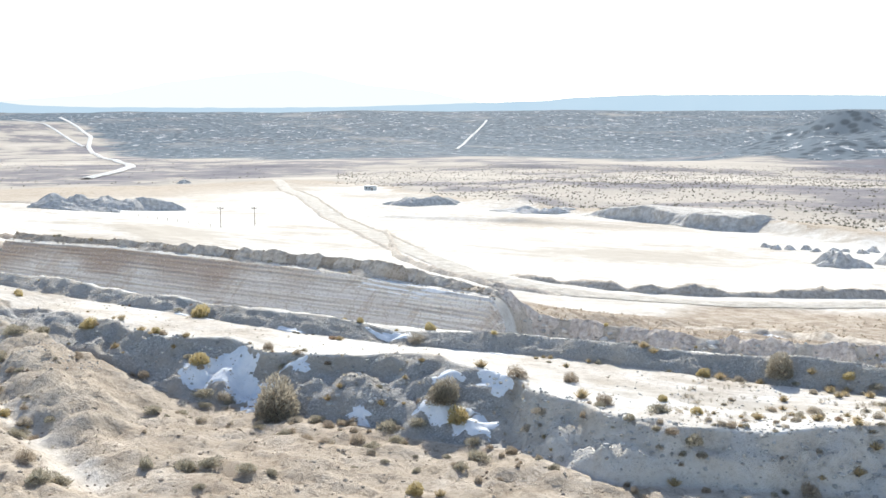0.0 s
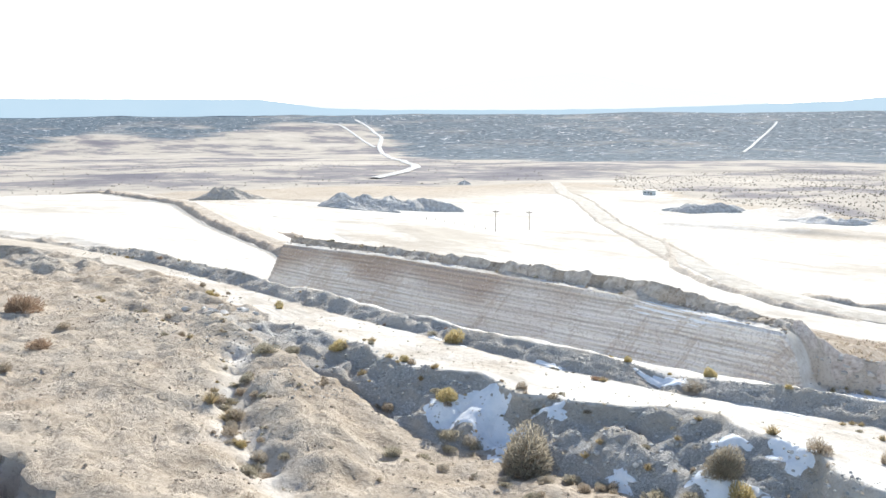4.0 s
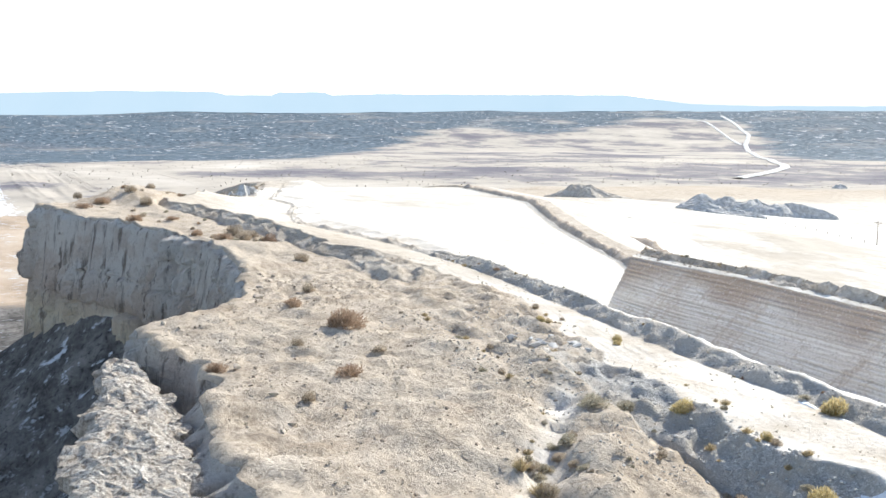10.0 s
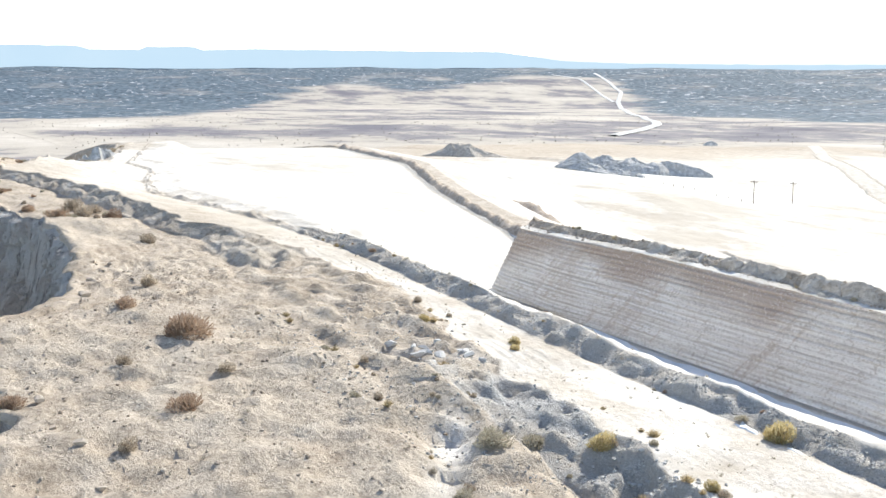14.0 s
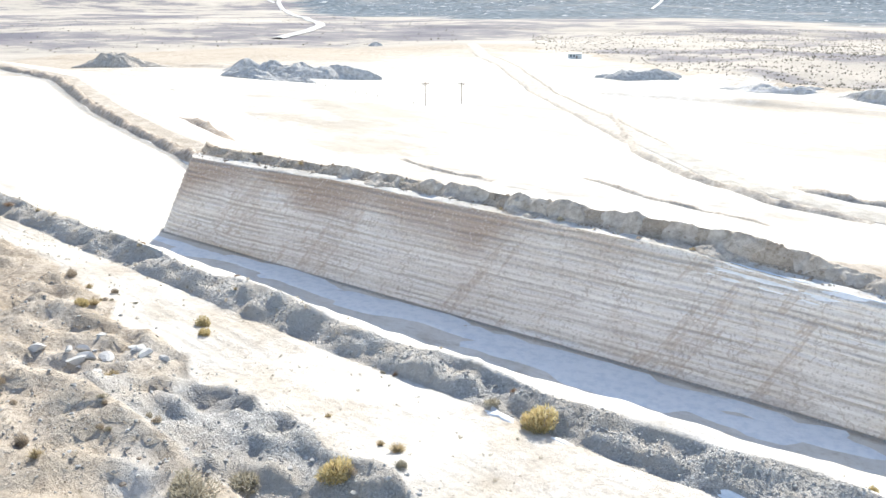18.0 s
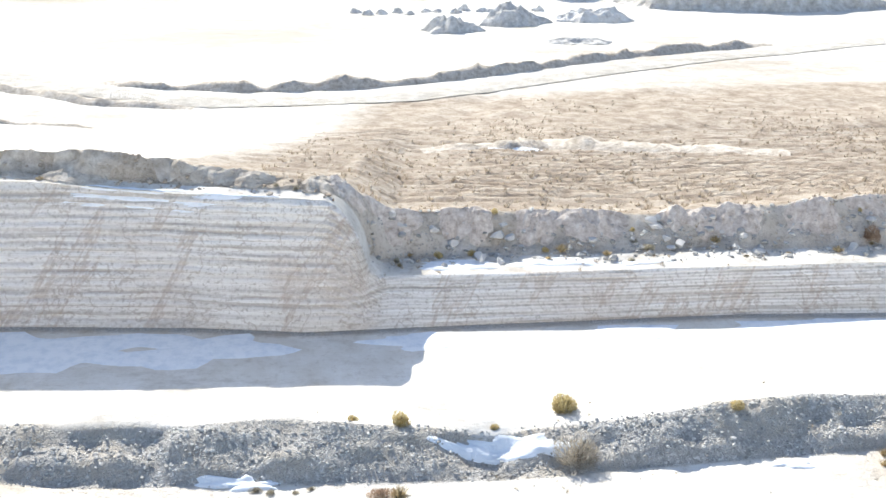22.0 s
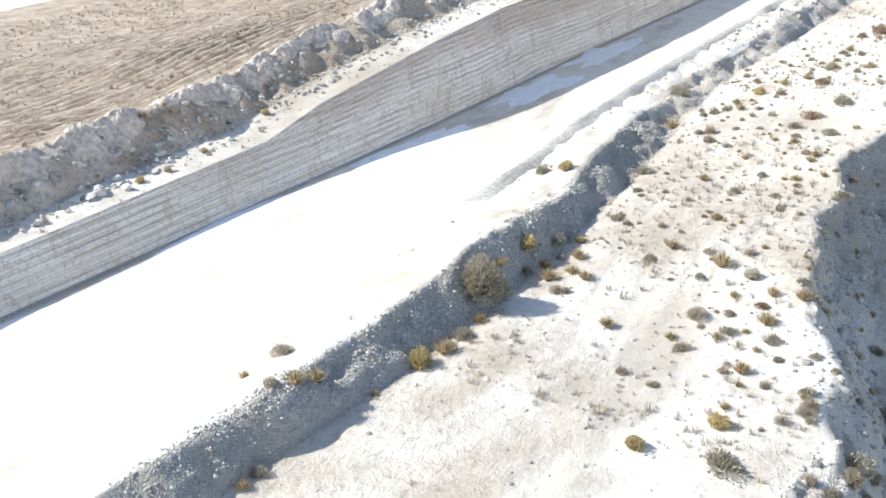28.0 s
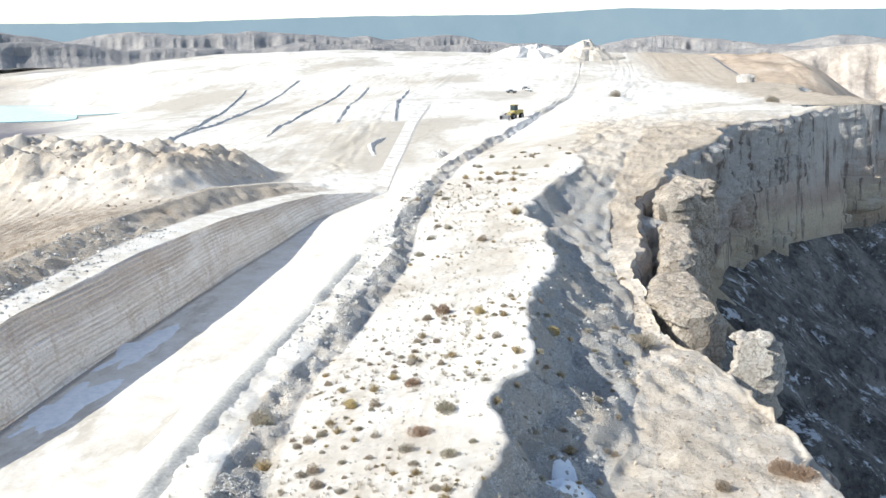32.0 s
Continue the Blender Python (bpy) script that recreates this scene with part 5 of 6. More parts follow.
ribbon("road_highway", "pale highway winding across the scrub plain", ((-848, 776), (-914, 879), (-1035, 1030), (-1190, 1180), (-1307, 1278), (-2011, 1879), (-2400, 2215), (-2640, 2450), (-2900, 2630), (-3210, 2830)), 14.0, 2.0, ASPHALT, 12)
ribbon("road_branch", "pale side road leaving the highway on the plain", ((-2400, 2200), (-2860, 2500), (-3060, 2620), (-3270, 2655)), 12.0, 2.0, ASPHALT, 14)
ribbon("road_track", "straight pale cutline through the dark far woods", ((-1344, 2615), (-1500, 3000), (-1760, 3700)), 10.0, 3.0, ASPHALT, 20)
windrow("road_berm", "low dirt bank along the haul road", ((-215, 355), (-160, 271), (-131, 243), (-107, 228), (-86, 226)), 4.0, 0.9, 3, DIRT, 1.5)
windrow("road_berm", "grey spoil bank beside the haul road", ((-112, 252), (-105, 245), (-81, 243), (-47, 248), (-10, 272), (50, 306)), 5.0, 1.5, 4, DIRT, 1.5)
windrow("field_bank", "dark eroded bank in the ploughed field", ((-44, 175), (-34, 178), (-25, 180), (-17, 175), (-4, 170), (6, 167)), 7.0, 1.3, 13, DIRT, 1.0)
for side, seed in ((5.5, 11), (-5.5, 12)):
    windrow("road_berm", "low tan bank graded along the haul road", [(x + 0.75 * side, y + 0.66 * side) for x, y in ((-504, 671), (-370, 520), (-241, 370), (-165, 288))], 2.6, 0.55, seed, DIRT, 2.0)
windrow("spoil_streak", "thin dark spoil streak on the white floor", ((-196, 216), (-180, 209), (-161, 207)), 2.4, 0.5, 5, DIRT, 1.0)
windrow("spoil_streak", "thin dark spoil streak on the white floor", ((-150, 226), (-128, 214), (-100, 209)), 2.0, 0.4, 6, DIRT, 1.0)
windrow("edge_bank", "brown dirt bank heaped along the rim of the pit", ((-420, 225), (-300, 189), (-230, 155), (-196, 141), (-169, 131), (-150, 123.6), (-143, 119.6)), 3.2, 0.9, 8, BROWN, 0.8)
windrow("edge_bank", "dark dirt bank on the slope behind the cut", ((-232, 180), (-221, 177), (-204, 171)), 4.0, 1.0, 9, BROWN, 1.0)
heap("spoil_mound", "grey rock heap on the white quarry floor", -412, 405, 30, 17, 11, 21, turn=0.8)
heap("spoil_mound", "low grey rock heap beside a larger one", -438, 392, 24, 9, 7.5, 22, turn=0.75)
heap("spoil_mound", "low grey rock heap beside a larger one", -372, 332, 20, 7, 6, 23, turn=0.75)
heap("spoil_mound", "long flat grey heap at the quarry's edge", -281, 506, 26, 9, 5, 24, turn=0.5)
heap("spoil_mound", "pale rough heap under the quarry face", -205, 496, 24, 8, 5, 25, PALE, turn=0.45)
heap("spoil_mound", "dark grey gravel heap on white ground", -35, 330, 9, 6, 4.2, 26)
heap("spoil_mound", "grey gravel heap with a sharp crest", -17, 346, 10, 7, 5.5, 27)
heap("spoil_mound", "tan and grey heap near the quarry face", 8, 352, 13, 7, 5, 28, PALE)
heap("spoil_mound", "low scraped rubble on the quarry floor", -2, 306, 10, 5, 1.6, 29)
heap("spoil_mound", "small dark mound far out on the floor", -640, 701, 8, 6, 4, 30)
heap("spoil_mound", "brown spoil mound west of the pit", -480, 330, 24, 10, 6, 31, DIRT, turn=0.5)
heap("spoil_mound", "grey cone of dumped rock on white ground", -333, 99, 9, 6, 4.5, 33)
heap("spoil_mound", "small lump of grey rock on the white floor", 262, 102, 5, 2.5, 2.0, 34)
heap("spoil_mound", "rounded tan hillock at the edge of the white ground", 770, 62, 40, 24, 12, 35, DIRT)
heap("spoil_mound", "pale hillock at the edge of the white ground", 800, 110, 50, 26, 10, 36, PALE)
for k in range(14):
    heap("dumped_mound", "small white dumped heap in a row", -66 + 4.6 * k + 2 * math.sin(k * 3.1), 372 + 3.5 * math.cos(k * 2.3) + 0.5 * k, 2.2, 1.8, 1.5 + 0.4 * math.sin(k), 40 + k, PALE)["group"] = "row of dumped heaps"
for n, (a, b2, w) in enumerate((((215, 178), (536, 257), 2.0), ((300, 203), (575, 236), 3.6), ((300, 167), (551, 199), 2.6), ((325, 149), (537, 185), 4.0), ((258, 120), (292, 124), 3.5), ((328, 128), (514, 157), 3.5))):
    m = ((a[0] + b2[0]) / 2, (a[1] + b2[1]) / 2 + 3)
    windrow("spoil_ridge", "long dark row of spoil on bright gypsum", (a, m, b2), 0.7 * w, 0.7, 50 + n, HEAPROCK, 2.0)

for k in range(50):
    x = -112 + 3.5 * k + 1.2 * math.sin(2.3 * k)
    small = 0.6 if x < -50 else 0.65 if x < -2 else 1.0
    heap("spoil_mound", "truckload of tan spoil tipped along the bank's crest", x, float(TOP_Y(x)) - 0.4 + 0.5 * math.sin(5.1 * k), (2.3 + 0.5 * math.sin(1.7 * k)) * (0.5 + 0.5 * small), 1.3 + 0.5 * small, (0.8 + 0.3 * math.sin(3.3 * k)) * small, 80 + k, DIRT if x < -50 else SPOIL, lumpy=0.7)["group"] = "tipped loads of spoil"

LIPGREY = rock_cover("lip_grey", (0.36, 0.345, 0.32), (0.46, 0.445, 0.415), (0.60, 0.585, 0.555), 3.5)
# added strip that stands for the grey upper face of the pit bank
windrow("lip_bank", "low smooth grey strip along the pit's brink", ((-3, 74.3), (4, 74.9), (10, 75.8), (24, 76.7), (37, 77.2), (62, 78.5)), 1.7, 0.22, 17, LIPGREY, 0.6)

WATER, wt, wb = nodes("pond_water", 0.08)
wt.links.new(ramp(wt, fbm(wt, coords(wt), 0.03, 4), [(0.4, (0.42, 0.66, 0.66)), (0.6, (0.52, 0.74, 0.73))]), wb.inputs["Base Color"])
wb.inputs["Specular IOR Level"].default_value = 0.5
vs = []
for k in range(48):
    a = 2 * math.pi * k / 48
    q = 1 + 0.5 * ripple(2 * math.cos(a), 2 * math.sin(a), 1.0, 3, 71)
    vs.append((470 + 85 * q * math.cos(a), 385 + 75 * q * math.sin(a), -19.25))
tagged(new("water_pond", mesh_of("water_pond", vs + [(v[0], v[1], -24) for v in vs], [tuple(range(48))] + [(k, (k + 1) % 48, 48 + (k + 1) % 48, 48 + k) for k in range(48)], WATER)),
       "milky turquoise settling pond in the gypsum quarry", "pond", kind="structure")

# ---- things people put there ----
POLEWOOD = paint("pole_wood", (0.34, 0.28, 0.225), 0.9)
GLASSY = paint("insulator_glaze", (0.30, 0.33, 0.33), 0.3)
YELLOW = paint("dusty_machine_yellow", (0.48, 0.39, 0.15), 0.45)
RUBBER = paint("tyre_rubber", (0.03, 0.03, 0.032), 0.9)
STEEL = paint("worn_steel", (0.25, 0.25, 0.26), 0.45, 0.7)
PANE = paint("cab_glass", (0.05, 0.07, 0.08), 0.1)
WHITEPAINT = paint("white_paint", (0.78, 0.78, 0.76), 0.5)


def utility_pole(x, y, tall):
    ob = thing("utility_pole", "weathered wooden utility pole standing alone on white ground", "pole", "utility poles", (x, y, ground_z(x, y)), 0.6)
    part("pole", mesh_of("pole", *prism((0, 0, -0.8), (0, 0, tall), 0.17, 0.11, 10), POLEWOOD), ob)
    arm = part("crossarm", mesh_of("crossarm", *box(0, 0.2, tall - 0.6, 2.6, 0.16, 0.2), POLEWOOD), ob)
    part("brace", mesh_of("brace", *joined([prism((-0.9, 0.2, tall - 0.68), (0, 0.15, tall - 1.4), 0.04, 0.04), prism((0.9, 0.2, tall - 0.68), (0, 0.15, tall - 1.4), 0.04, 0.04)]), STEEL), ob)
    for u in (-1.15, -0.4, 1.15):
        part("insulator", mesh_of("insulator", *joined([prism((u, 0.2, tall - 0.5), (u, 0.2, tall - 0.34), 0.07, 0.1, 8), prism((u, 0.2, tall - 0.34), (u, 0.2, tall - 0.24), 0.08, 0.04, 8)]), GLASSY), arm)


utility_pole(-265.2, 310.7, 8.6)
utility_pole(-265.5, 332.5, 8.0)


def wheel(ob, x, y, r, w):
    t_ = part("wheel", mesh_of("wheel", *prism((x, y - w / 2, r), (x, y + w / 2, r), r, r, 18), RUBBER), ob)
    part("rim", mesh_of("rim", *prism((x, y - w / 2 - 0.03, r), (x, y + w / 2 + 0.03, r), r * 0.5, r * 0.5, 14), STEEL), t_)


def loader(x, y, turn):
    ob = thing("wheel_loader", "yellow wheel loader parked on bright gypsum", "loader", "", (x, y, ground_z(x, y)), turn)
    part("body", mesh_of("body", *joined([box(-2.2, 0, 1.9, 3.2, 1.9, 1.3, 0.12), box(-3.3, 0, 1.5, 1.1, 2.0, 1.0, 0.1), box(0.6, 0, 1.35, 2.4, 1.2, 0.8, 0.1)]), YELLOW), ob)
    cab = part("cab", mesh_of("cab", *box(-0.5, 0, 2.2, 1.7, 1.6, 0.5, 0.05), YELLOW), ob)
    part("roof", mesh_of("roof", *box(-0.5, 0, 3.95, 1.8, 1.7, 0.16, 0.05), YELLOW), cab)
    part("window", mesh_of("window", *box(-0.5, 0, 3.15, 1.55, 1.5, 1.45, 0.05), PANE), cab)
    for u in (-2.4, 1.5):
        for v in (-1.15, 1.15):
            wheel(ob, u, v, 0.85, 0.65)
    part("arm", mesh_of("arm", *joined([prism((0.9, v, 1.9), (3.1, v, 0.9), 0.2, 0.16, 6) for v in (-0.6, 0.6)]), YELLOW), ob)
    part("bucket", mesh_of("bucket", *joined([box(3.35, 0, 0.75, 0.2, 2.9, 1.3, 0.04), box(3.9, 0, 0.18, 1.2, 2.9, 0.14, 0.03), box(3.8, -1.42, 0.65, 1.0, 0.08, 0.9, 0.02), box(3.8, 1.42, 0.65, 1.0, 0.08, 0.9, 0.02)]), STEEL), ob)


def pickup(x, y, turn, mat, label):
    ob = thing("pickup_truck", label, "truck", "parked trucks", (x, y, ground_z(x, y)), turn)
    part("body", mesh_of("body", *joined([box(1.7, 0, 0.95, 1.6, 1.85, 0.6, 0.1), box(0.1, 0, 0.95, 1.8, 1.9, 0.7, 0.08), box(-1.8, -0.88, 1.0, 2.0, 0.1, 0.55, 0.03), box(-1.8, 0.88, 1.0, 2.0, 0.1, 0.55, 0.03), box(-1.8, 0, 0.72, 2.0, 1.7, 0.12, 0.03)]), mat), ob)
    part("cab", mesh_of("cab", *box(0.05, 0, 1.78, 1.5, 1.6, 0.12, 0.05), mat), ob)
    part("window", mesh_of("window", *box(0.1, 0, 1.5, 1.6, 1.6, 0.46, 0.1), PANE), ob)
    for u in (-1.75, 1.65):
        for v in (-0.85, 0.85):
            wheel(ob, u, v, 0.38, 0.26)


loader(252, 79, 2.6)
pickup(499, 100, 1.2, paint("dark_paint", (0.08, 0.09, 0.11), 0.4), "dark pickup truck parked on bright gypsum")
pickup(512, 92, 0.3, WHITEPAINT, "white pickup truck parked on bright gypsum")
pickup(520, 94, 0.5, STEEL, "grey pickup truck parked beside another truck")


def hut(x, y, turn):
    ob = thing("site_hut", "small pale site hut beside the haul road", "hut", "", (x, y, ground_z(x, y)), turn)
    part("wall", mesh_of("wall", *box(0, 0, 1.6, 9.0, 4.0, 3.4, 0.05), WHITEPAINT), ob)
    part("roof", mesh_of("roof", *box(0, 0, 3.4, 9.6, 4.6, 0.3, 0.08), STEEL), ob)
    part("door", mesh_of("door", *box(1.5, -2.0, 1.05, 0.95, 0.1, 2.1, 0.02), POLEWOOD), ob)
    for u in (-2.6, -0.4):
        part("window", mesh_of("window", *box(u, -2.0, 1.9, 1.3, 0.1, 1.0, 0.02), PANE), ob)


hut(-394, 629, 0.4)
for k in range(16):
    u = k / 15
    x, y = -395 + 125 * u, 352 - 42 * u
    ob = thing("fence_post", "short wooden fence post on the white plain", "post", "fence posts", (x, y, ground_z(x, y)), 0.3 * k)
    part("post", mesh_of("post", *prism((0, 0, -0.3), (0.03 * math.sin(k), 0, 1.3), 0.09, 0.08, 7), POLEWOOD), ob)

# ---- snow ----
SNOW, snt, snb = nodes("old_snow", 0.6)
snt.links.new(ramp(snt, fbm(snt, coords(snt), 1.2, 5), [(0.35, (0.74, 0.78, 0.83)), (0.55, (0.86, 0.88, 0.91))]), snb.inputs["Base Color"])
bumped(snt, snb, fbm(snt, coords(snt), 2.5, 5), 0.5, 0.12)
snb.inputs["Subsurface Weight"].default_value = 0.0


def snow_patch(x, y, rx, ry, turn, seed, place="lying in the shade of the bank"):
    n, rings = 36, 7
    c, s = math.cos(turn), math.sin(turn)
    vs, fs = [], []
    for i in range(rings + 1):
        q = i / rings
        for k in range(n):
            a = 2 * math.pi * k / n
            e = 1 + 1.1 * ripple(1.6 * math.cos(a) + seed * 3.7, 1.6 * math.sin(a), 1.0, 4, seed)
            dx, dy = q * rx * e * math.cos(a), q * ry * e * math.sin(a)
            px, py = x + c * dx - s * dy, y + s * dx + c * dy
            vs.append((px, py, ground_z(px, py) + 0.10 * (1 - q**4) * min(1.0, rx) - 0.02 * (i == rings)))
    for i in range(rings):
        for k in range(n):
            k2 = (k + 1) % n
            fs.append((i * n + k, (i + 1) * n + k, (i + 1) * n + k2, i * n + k2) if i else (k, n + k, n + k2))
    me = mesh_of("snow_patch", vs, fs, SNOW, True)
    return tagged(new("snow_patch", me), "thin old snow " + place, "snow", "snow patches")


for n, (x, y, rx, ry) in enumerate(((-48.3, 55.8, 3.0, 1.7), (-45.2, 55.2, 1.6, 1.5), (-43.6, 54.2, 1.3, 0.9), (-40.4, 68.2, 2.3, 0.5), (-29.3, 55.8, 1.7, 0.9), (-26.9, 55.4, 1.4, 0.8),
                                    (-27.1, 58.6, 1.1, 0.9), (-30.8, 58.6, 1.0, 0.6), (-35.2, 54.6, 0.9, 0.5), (-42.4, 57.6, 1.2, 0.6), (-49.2, 66.4, 1.3, 0.35), (-30.9, 67.3, 0.8, 0.3), (-61.8, 66.8, 0.9, 0.4), (-58.4, 66.4, 0.5, 0.25),
                                    (16.6, 56.9, 1.9, 1.3), (-31, 176.2, 3.8, 1.5), (-20.5, 175.6, 3.0, 1.5))):
    snow_patch(x, y, rx, ry, 0.0, 5 + n)
for n, (x, y, rx, ry) in enumerate(((-41, 108.9, 3.2, 0.7), (-34, 109.2, 3.0, 0.7), (-27, 109.0, 2.2, 0.5), (-66, 107.9, 6.5, 0.35), (-58, 107.6, 4.0, 0.3))):
    snow_patch(x, y, rx, ry, 0.03, 40 + n, "on the rock ledge")
for n, (x, y, rx, ry) in enumerate(((-128, 101.6, 8, 1.6), (-114, 101.2, 9, 1.9), (-100, 100.9, 9, 2.2), (-86, 100.6, 9, 2.4), (-72, 100.4, 9, 2.5), (-60, 100.6, 6, 2.2), (-43, 101.6, 4.5, 1.7), (-28, 103.0, 8, 1.3), (-8, 104.2, 9, 1.6), (12, 104.6, 9, 2.0), (32, 104.8, 9, 2.3), (54, 106.0, 8, 2.3), (76, 107.6, 9, 2.0))):
    snow_patch(x, y, rx, ry, 0.0, 60 + n, "along the foot of the cut wall")

# ---- shrubs ----
SHRUBS = {
    "rabbitbrush": "-59.7,66.8,2.1 -50.3,56.1,1.9 -28.3,55.4,1.9 -62.9,57.1,1.7 -79.7,64.2,0.9 -55.9,57.5,0.9 -25,44,1.2 -15.7,67.9,1.1 -16.1,59.3,0.8 -81.3,65.4,1.1 -54.2,41.9,0.9 -87.4,61.7,1.1 -46,69.2,0.5 -44.3,68.9,0.8 -41,69.2,0.4 -38.4,70.2,1.2 -32.3,69.4,0.6 -6.5,69.1,1.1 1.9,72.1,0.9 -13.6,57.6,0.9 -2.4,56.2,0.4 20.8,69,0.8 21.4,69.3,0.7 37,58.7,1.2 37.8,63.9,1",
    "greasewood": "-41.2,53.3,4 -29.7,56.1,2.4 -10.7,68.6,2.3",
    "grey_shrub": "-38.2,67.6,1.6 -13.2,67.7,1 5.6,69.5,1.1 -21.1,69.8,0.6 -18.6,71.8,1 -14,67.8,0.6 -8.3,66.6,0.7 -7.5,61,1.1 -4,60.2,0.8 19.2,73.8,1.4 44.5,52.3,2.8 295.8,50,4.2 255.1,9.2,4.2 23.8,60.2,0.6",
    "sagebrush": "-32.8,54.4,2 -31,52.1,1.3 -30.7,54.4,1.3 -25.1,51.8,1.7 -43.3,59.5,0.6 -48.2,48.9,1.4 -48,53.9,1.9 -45.9,54,1.1 -37.6,40.5,1.6 -36.6,41.2,1.5 -39.8,39.7,1.1 -34.2,41.6,1.3 -42,34.2,1.6 -42,35.6,1.5 -34.9,38.5,0.8 -32.9,42,0.8 -20.2,69.6,0.6 -9.7,68.2,0.7 -15.6,56.7,1.3 -12.8,53.7,1.4 -14.9,53.7,0.7 -8.1,59.5,0.7 -4.8,68.7,1 -38,53.5,1.2 -36.2,54,1.1 -37.6,49.3,1.1 -35.2,57,0.7 -61.1,45.7,1.4 -62.5,48.2,1.3 -65.4,54.8,1.7 -65.8,52.4,1.9 -396.2,78.3,4.2 -84.2,52.1,0.8 -66.8,52.8,1.6 -75.4,49.6,0.8 -26.5,66.3,0.5 -49,66.1,0.4 -48.5,66,0.4 -47.7,66,0.3 -47.2,66.2,0.3 -23.4,68.2,0.7 -26,111,1.1 -3,114.8,1 1.5,73.2,1 -7.5,68.5,0.7 18.5,73.3,1.3 -1.1,67.1,0.6 13.3,62.5,1 18.7,63.5,1.4 28.1,55.6,0.8",
    "brown_shrub": "-23.7,53.5,1.1 -25.8,59.1,1.7 -45.9,58.6,1 -53.9,53.9,1.3 -45.6,36.5,1.3 -18.9,56.5,1.3 -14,53.4,0.9 -22.8,61,1.3 -88.7,40.2,1.2 -83.4,44.9,1.3 -110.9,48.5,1.8 -137.8,56.5,2.1 -75.2,36.6,1.3 -58,44.1,1.6 -55.4,42,1.4 -74.7,50.7,0.8 -333.4,69.4,4.1 -401,56.9,4.2 -136.6,56.2,1.8 11.2,68.3,0.9 19.2,49.3,1",
    "bunchgrass": "-28.9,60,1 -44.3,65.8,0.8 -23.9,44.7,0.7 -19.6,69.2,0.8 -14.5,67.7,0.9 -20.7,57.4,1.1 -7,58.5,0.9 -5,59,0.6 -7.4,67.5,0.9 -27.8,67.1,0.5 -27,67.9,0.5 -33.4,59.8,0.6 -37.9,56.2,0.6 -33.9,58.3,0.5 -56.8,56.8,0.8 -58.1,55.3,0.8 -27.5,67.8,0.5 -24.9,65.7,0.6 -32.8,110.8,1.1 -29.3,110.3,0.8 -8.8,69,0.7 -6.5,68.2,0.7 14.5,72,1.1 -20.4,69.3,0.8 -20.6,71.6,0.5 -24.1,68.1,0.5 -11.9,67.9,0.7 -18.1,68,0.4 -3.4,61.7,1 -4.8,57.9,0.8 -4.5,55.8,0.8 -5,67.4,0.8 22.1,57.1,0.9",
    "red_shrub": "-92.1,45.3,3.9 -78.9,40.9,2.2 -103.2,44.3,2.2 -85.1,32.9,1.7 -44.9,65.8,0.9 -7.6,112.8,1.9 -5.9,59.1,0.6 21.1,45.1,1.9 22,45.9,1.6 23.8,66.2,1.2 16.4,64.4,1.3 39.2,66.7,1.5",
}

count = 0
for kind, text in SHRUBS.items():
    for w in text.split():
        x, y, wide = (float(q) for q in w.split(","))
        if -140 < x < 320 and y < 140 or x > -420:
            count += 1
            shrub(kind, x, y, wide, count)
rng = np.random.RandomState(8)


def sprinkle(n, x0, x1, line_a, line_b, kinds, low, high_, clump=0.0, seed=1):
    """Shrubs between two lines along x, thicker where a slow noise is high."""
    global count
    done = 0
    while done < n:
        x = rng.uniform(x0, x1)
        a, b2 = line_a(x), line_b(x)
        y = a + (b2 - a) * rng.uniform()
        if clump and ripple(x, y, clump, 2, seed) < rng.uniform(-0.15, 0.35):
            continue
        count += 1
        done += 1
        shrub(kinds[rng.randint(len(kinds))], x, y, low * (high_ / low) ** (rng.uniform() ** 1.6), count)


sprinkle(230, -14, 62, lambda x: CREST_Y(x) + 0.6, lambda x: BTOE_Y(x) - 0.2, ("sagebrush", "grey_shrub", "brown_shrub", "bunchgrass", "bunchgrass"), 0.28, 0.85, 9, 3)
sprinkle(60, 62, 150, lambda x: CREST_Y(x) + 0.6, lambda x: LIP_Y(x), ("sagebrush", "brown_shrub", "bunchgrass"), 0.6, 1.5, 12, 4)
sprinkle(34, -60, -24, lambda x: TOE_Y(x) - 0.5, lambda x: CREST_Y(x) + 0.3, ("sagebrush", "bunchgrass", "brown_shrub"), 0.3, 0.9)
sprinkle(120, -24, 64, lambda x: TOE_Y(x) - 0.8, lambda x: CREST_Y(x) + 0.3, ("sagebrush", "bunchgrass", "brown_shrub", "grey_shrub"), 0.3, 1.0)
sprinkle(30, -60, 15, lambda x: TOE_Y(x) - 9, lambda x: TOE_Y(x), ("sagebrush", "brown_shrub"), 0.35, 1.0, 6, 5)
sprinkle(30, -100, -60, lambda x: TOE_Y(x) - 5, lambda x: CREST_Y(x) + 2, ("sagebrush", "brown_shrub", "bunchgrass"), 0.35, 0.9, 6, 6)
sprinkle(22, -130, -60, lambda x: BTOE_Y(x) - 0.3, lambda x: LIP_Y(x), ("bunchgrass", "sagebrush", "red_shrub"), 0.35, 0.9)
sprinkle(34, -48, 30, lambda x: RIM_Y(x) + 1.5, lambda x: TOP_Y(x) - 0.3, ("bunchgrass", "sagebrush", "rabbitbrush", "brown_shrub"), 0.5, 1.2)
sprinkle(14, -130, -50, lambda x: RIM_Y(x) + 0.4, lambda x: TOP_Y(x) + 0.4, ("bunchgrass", "sagebrush"), 0.5, 1.0)
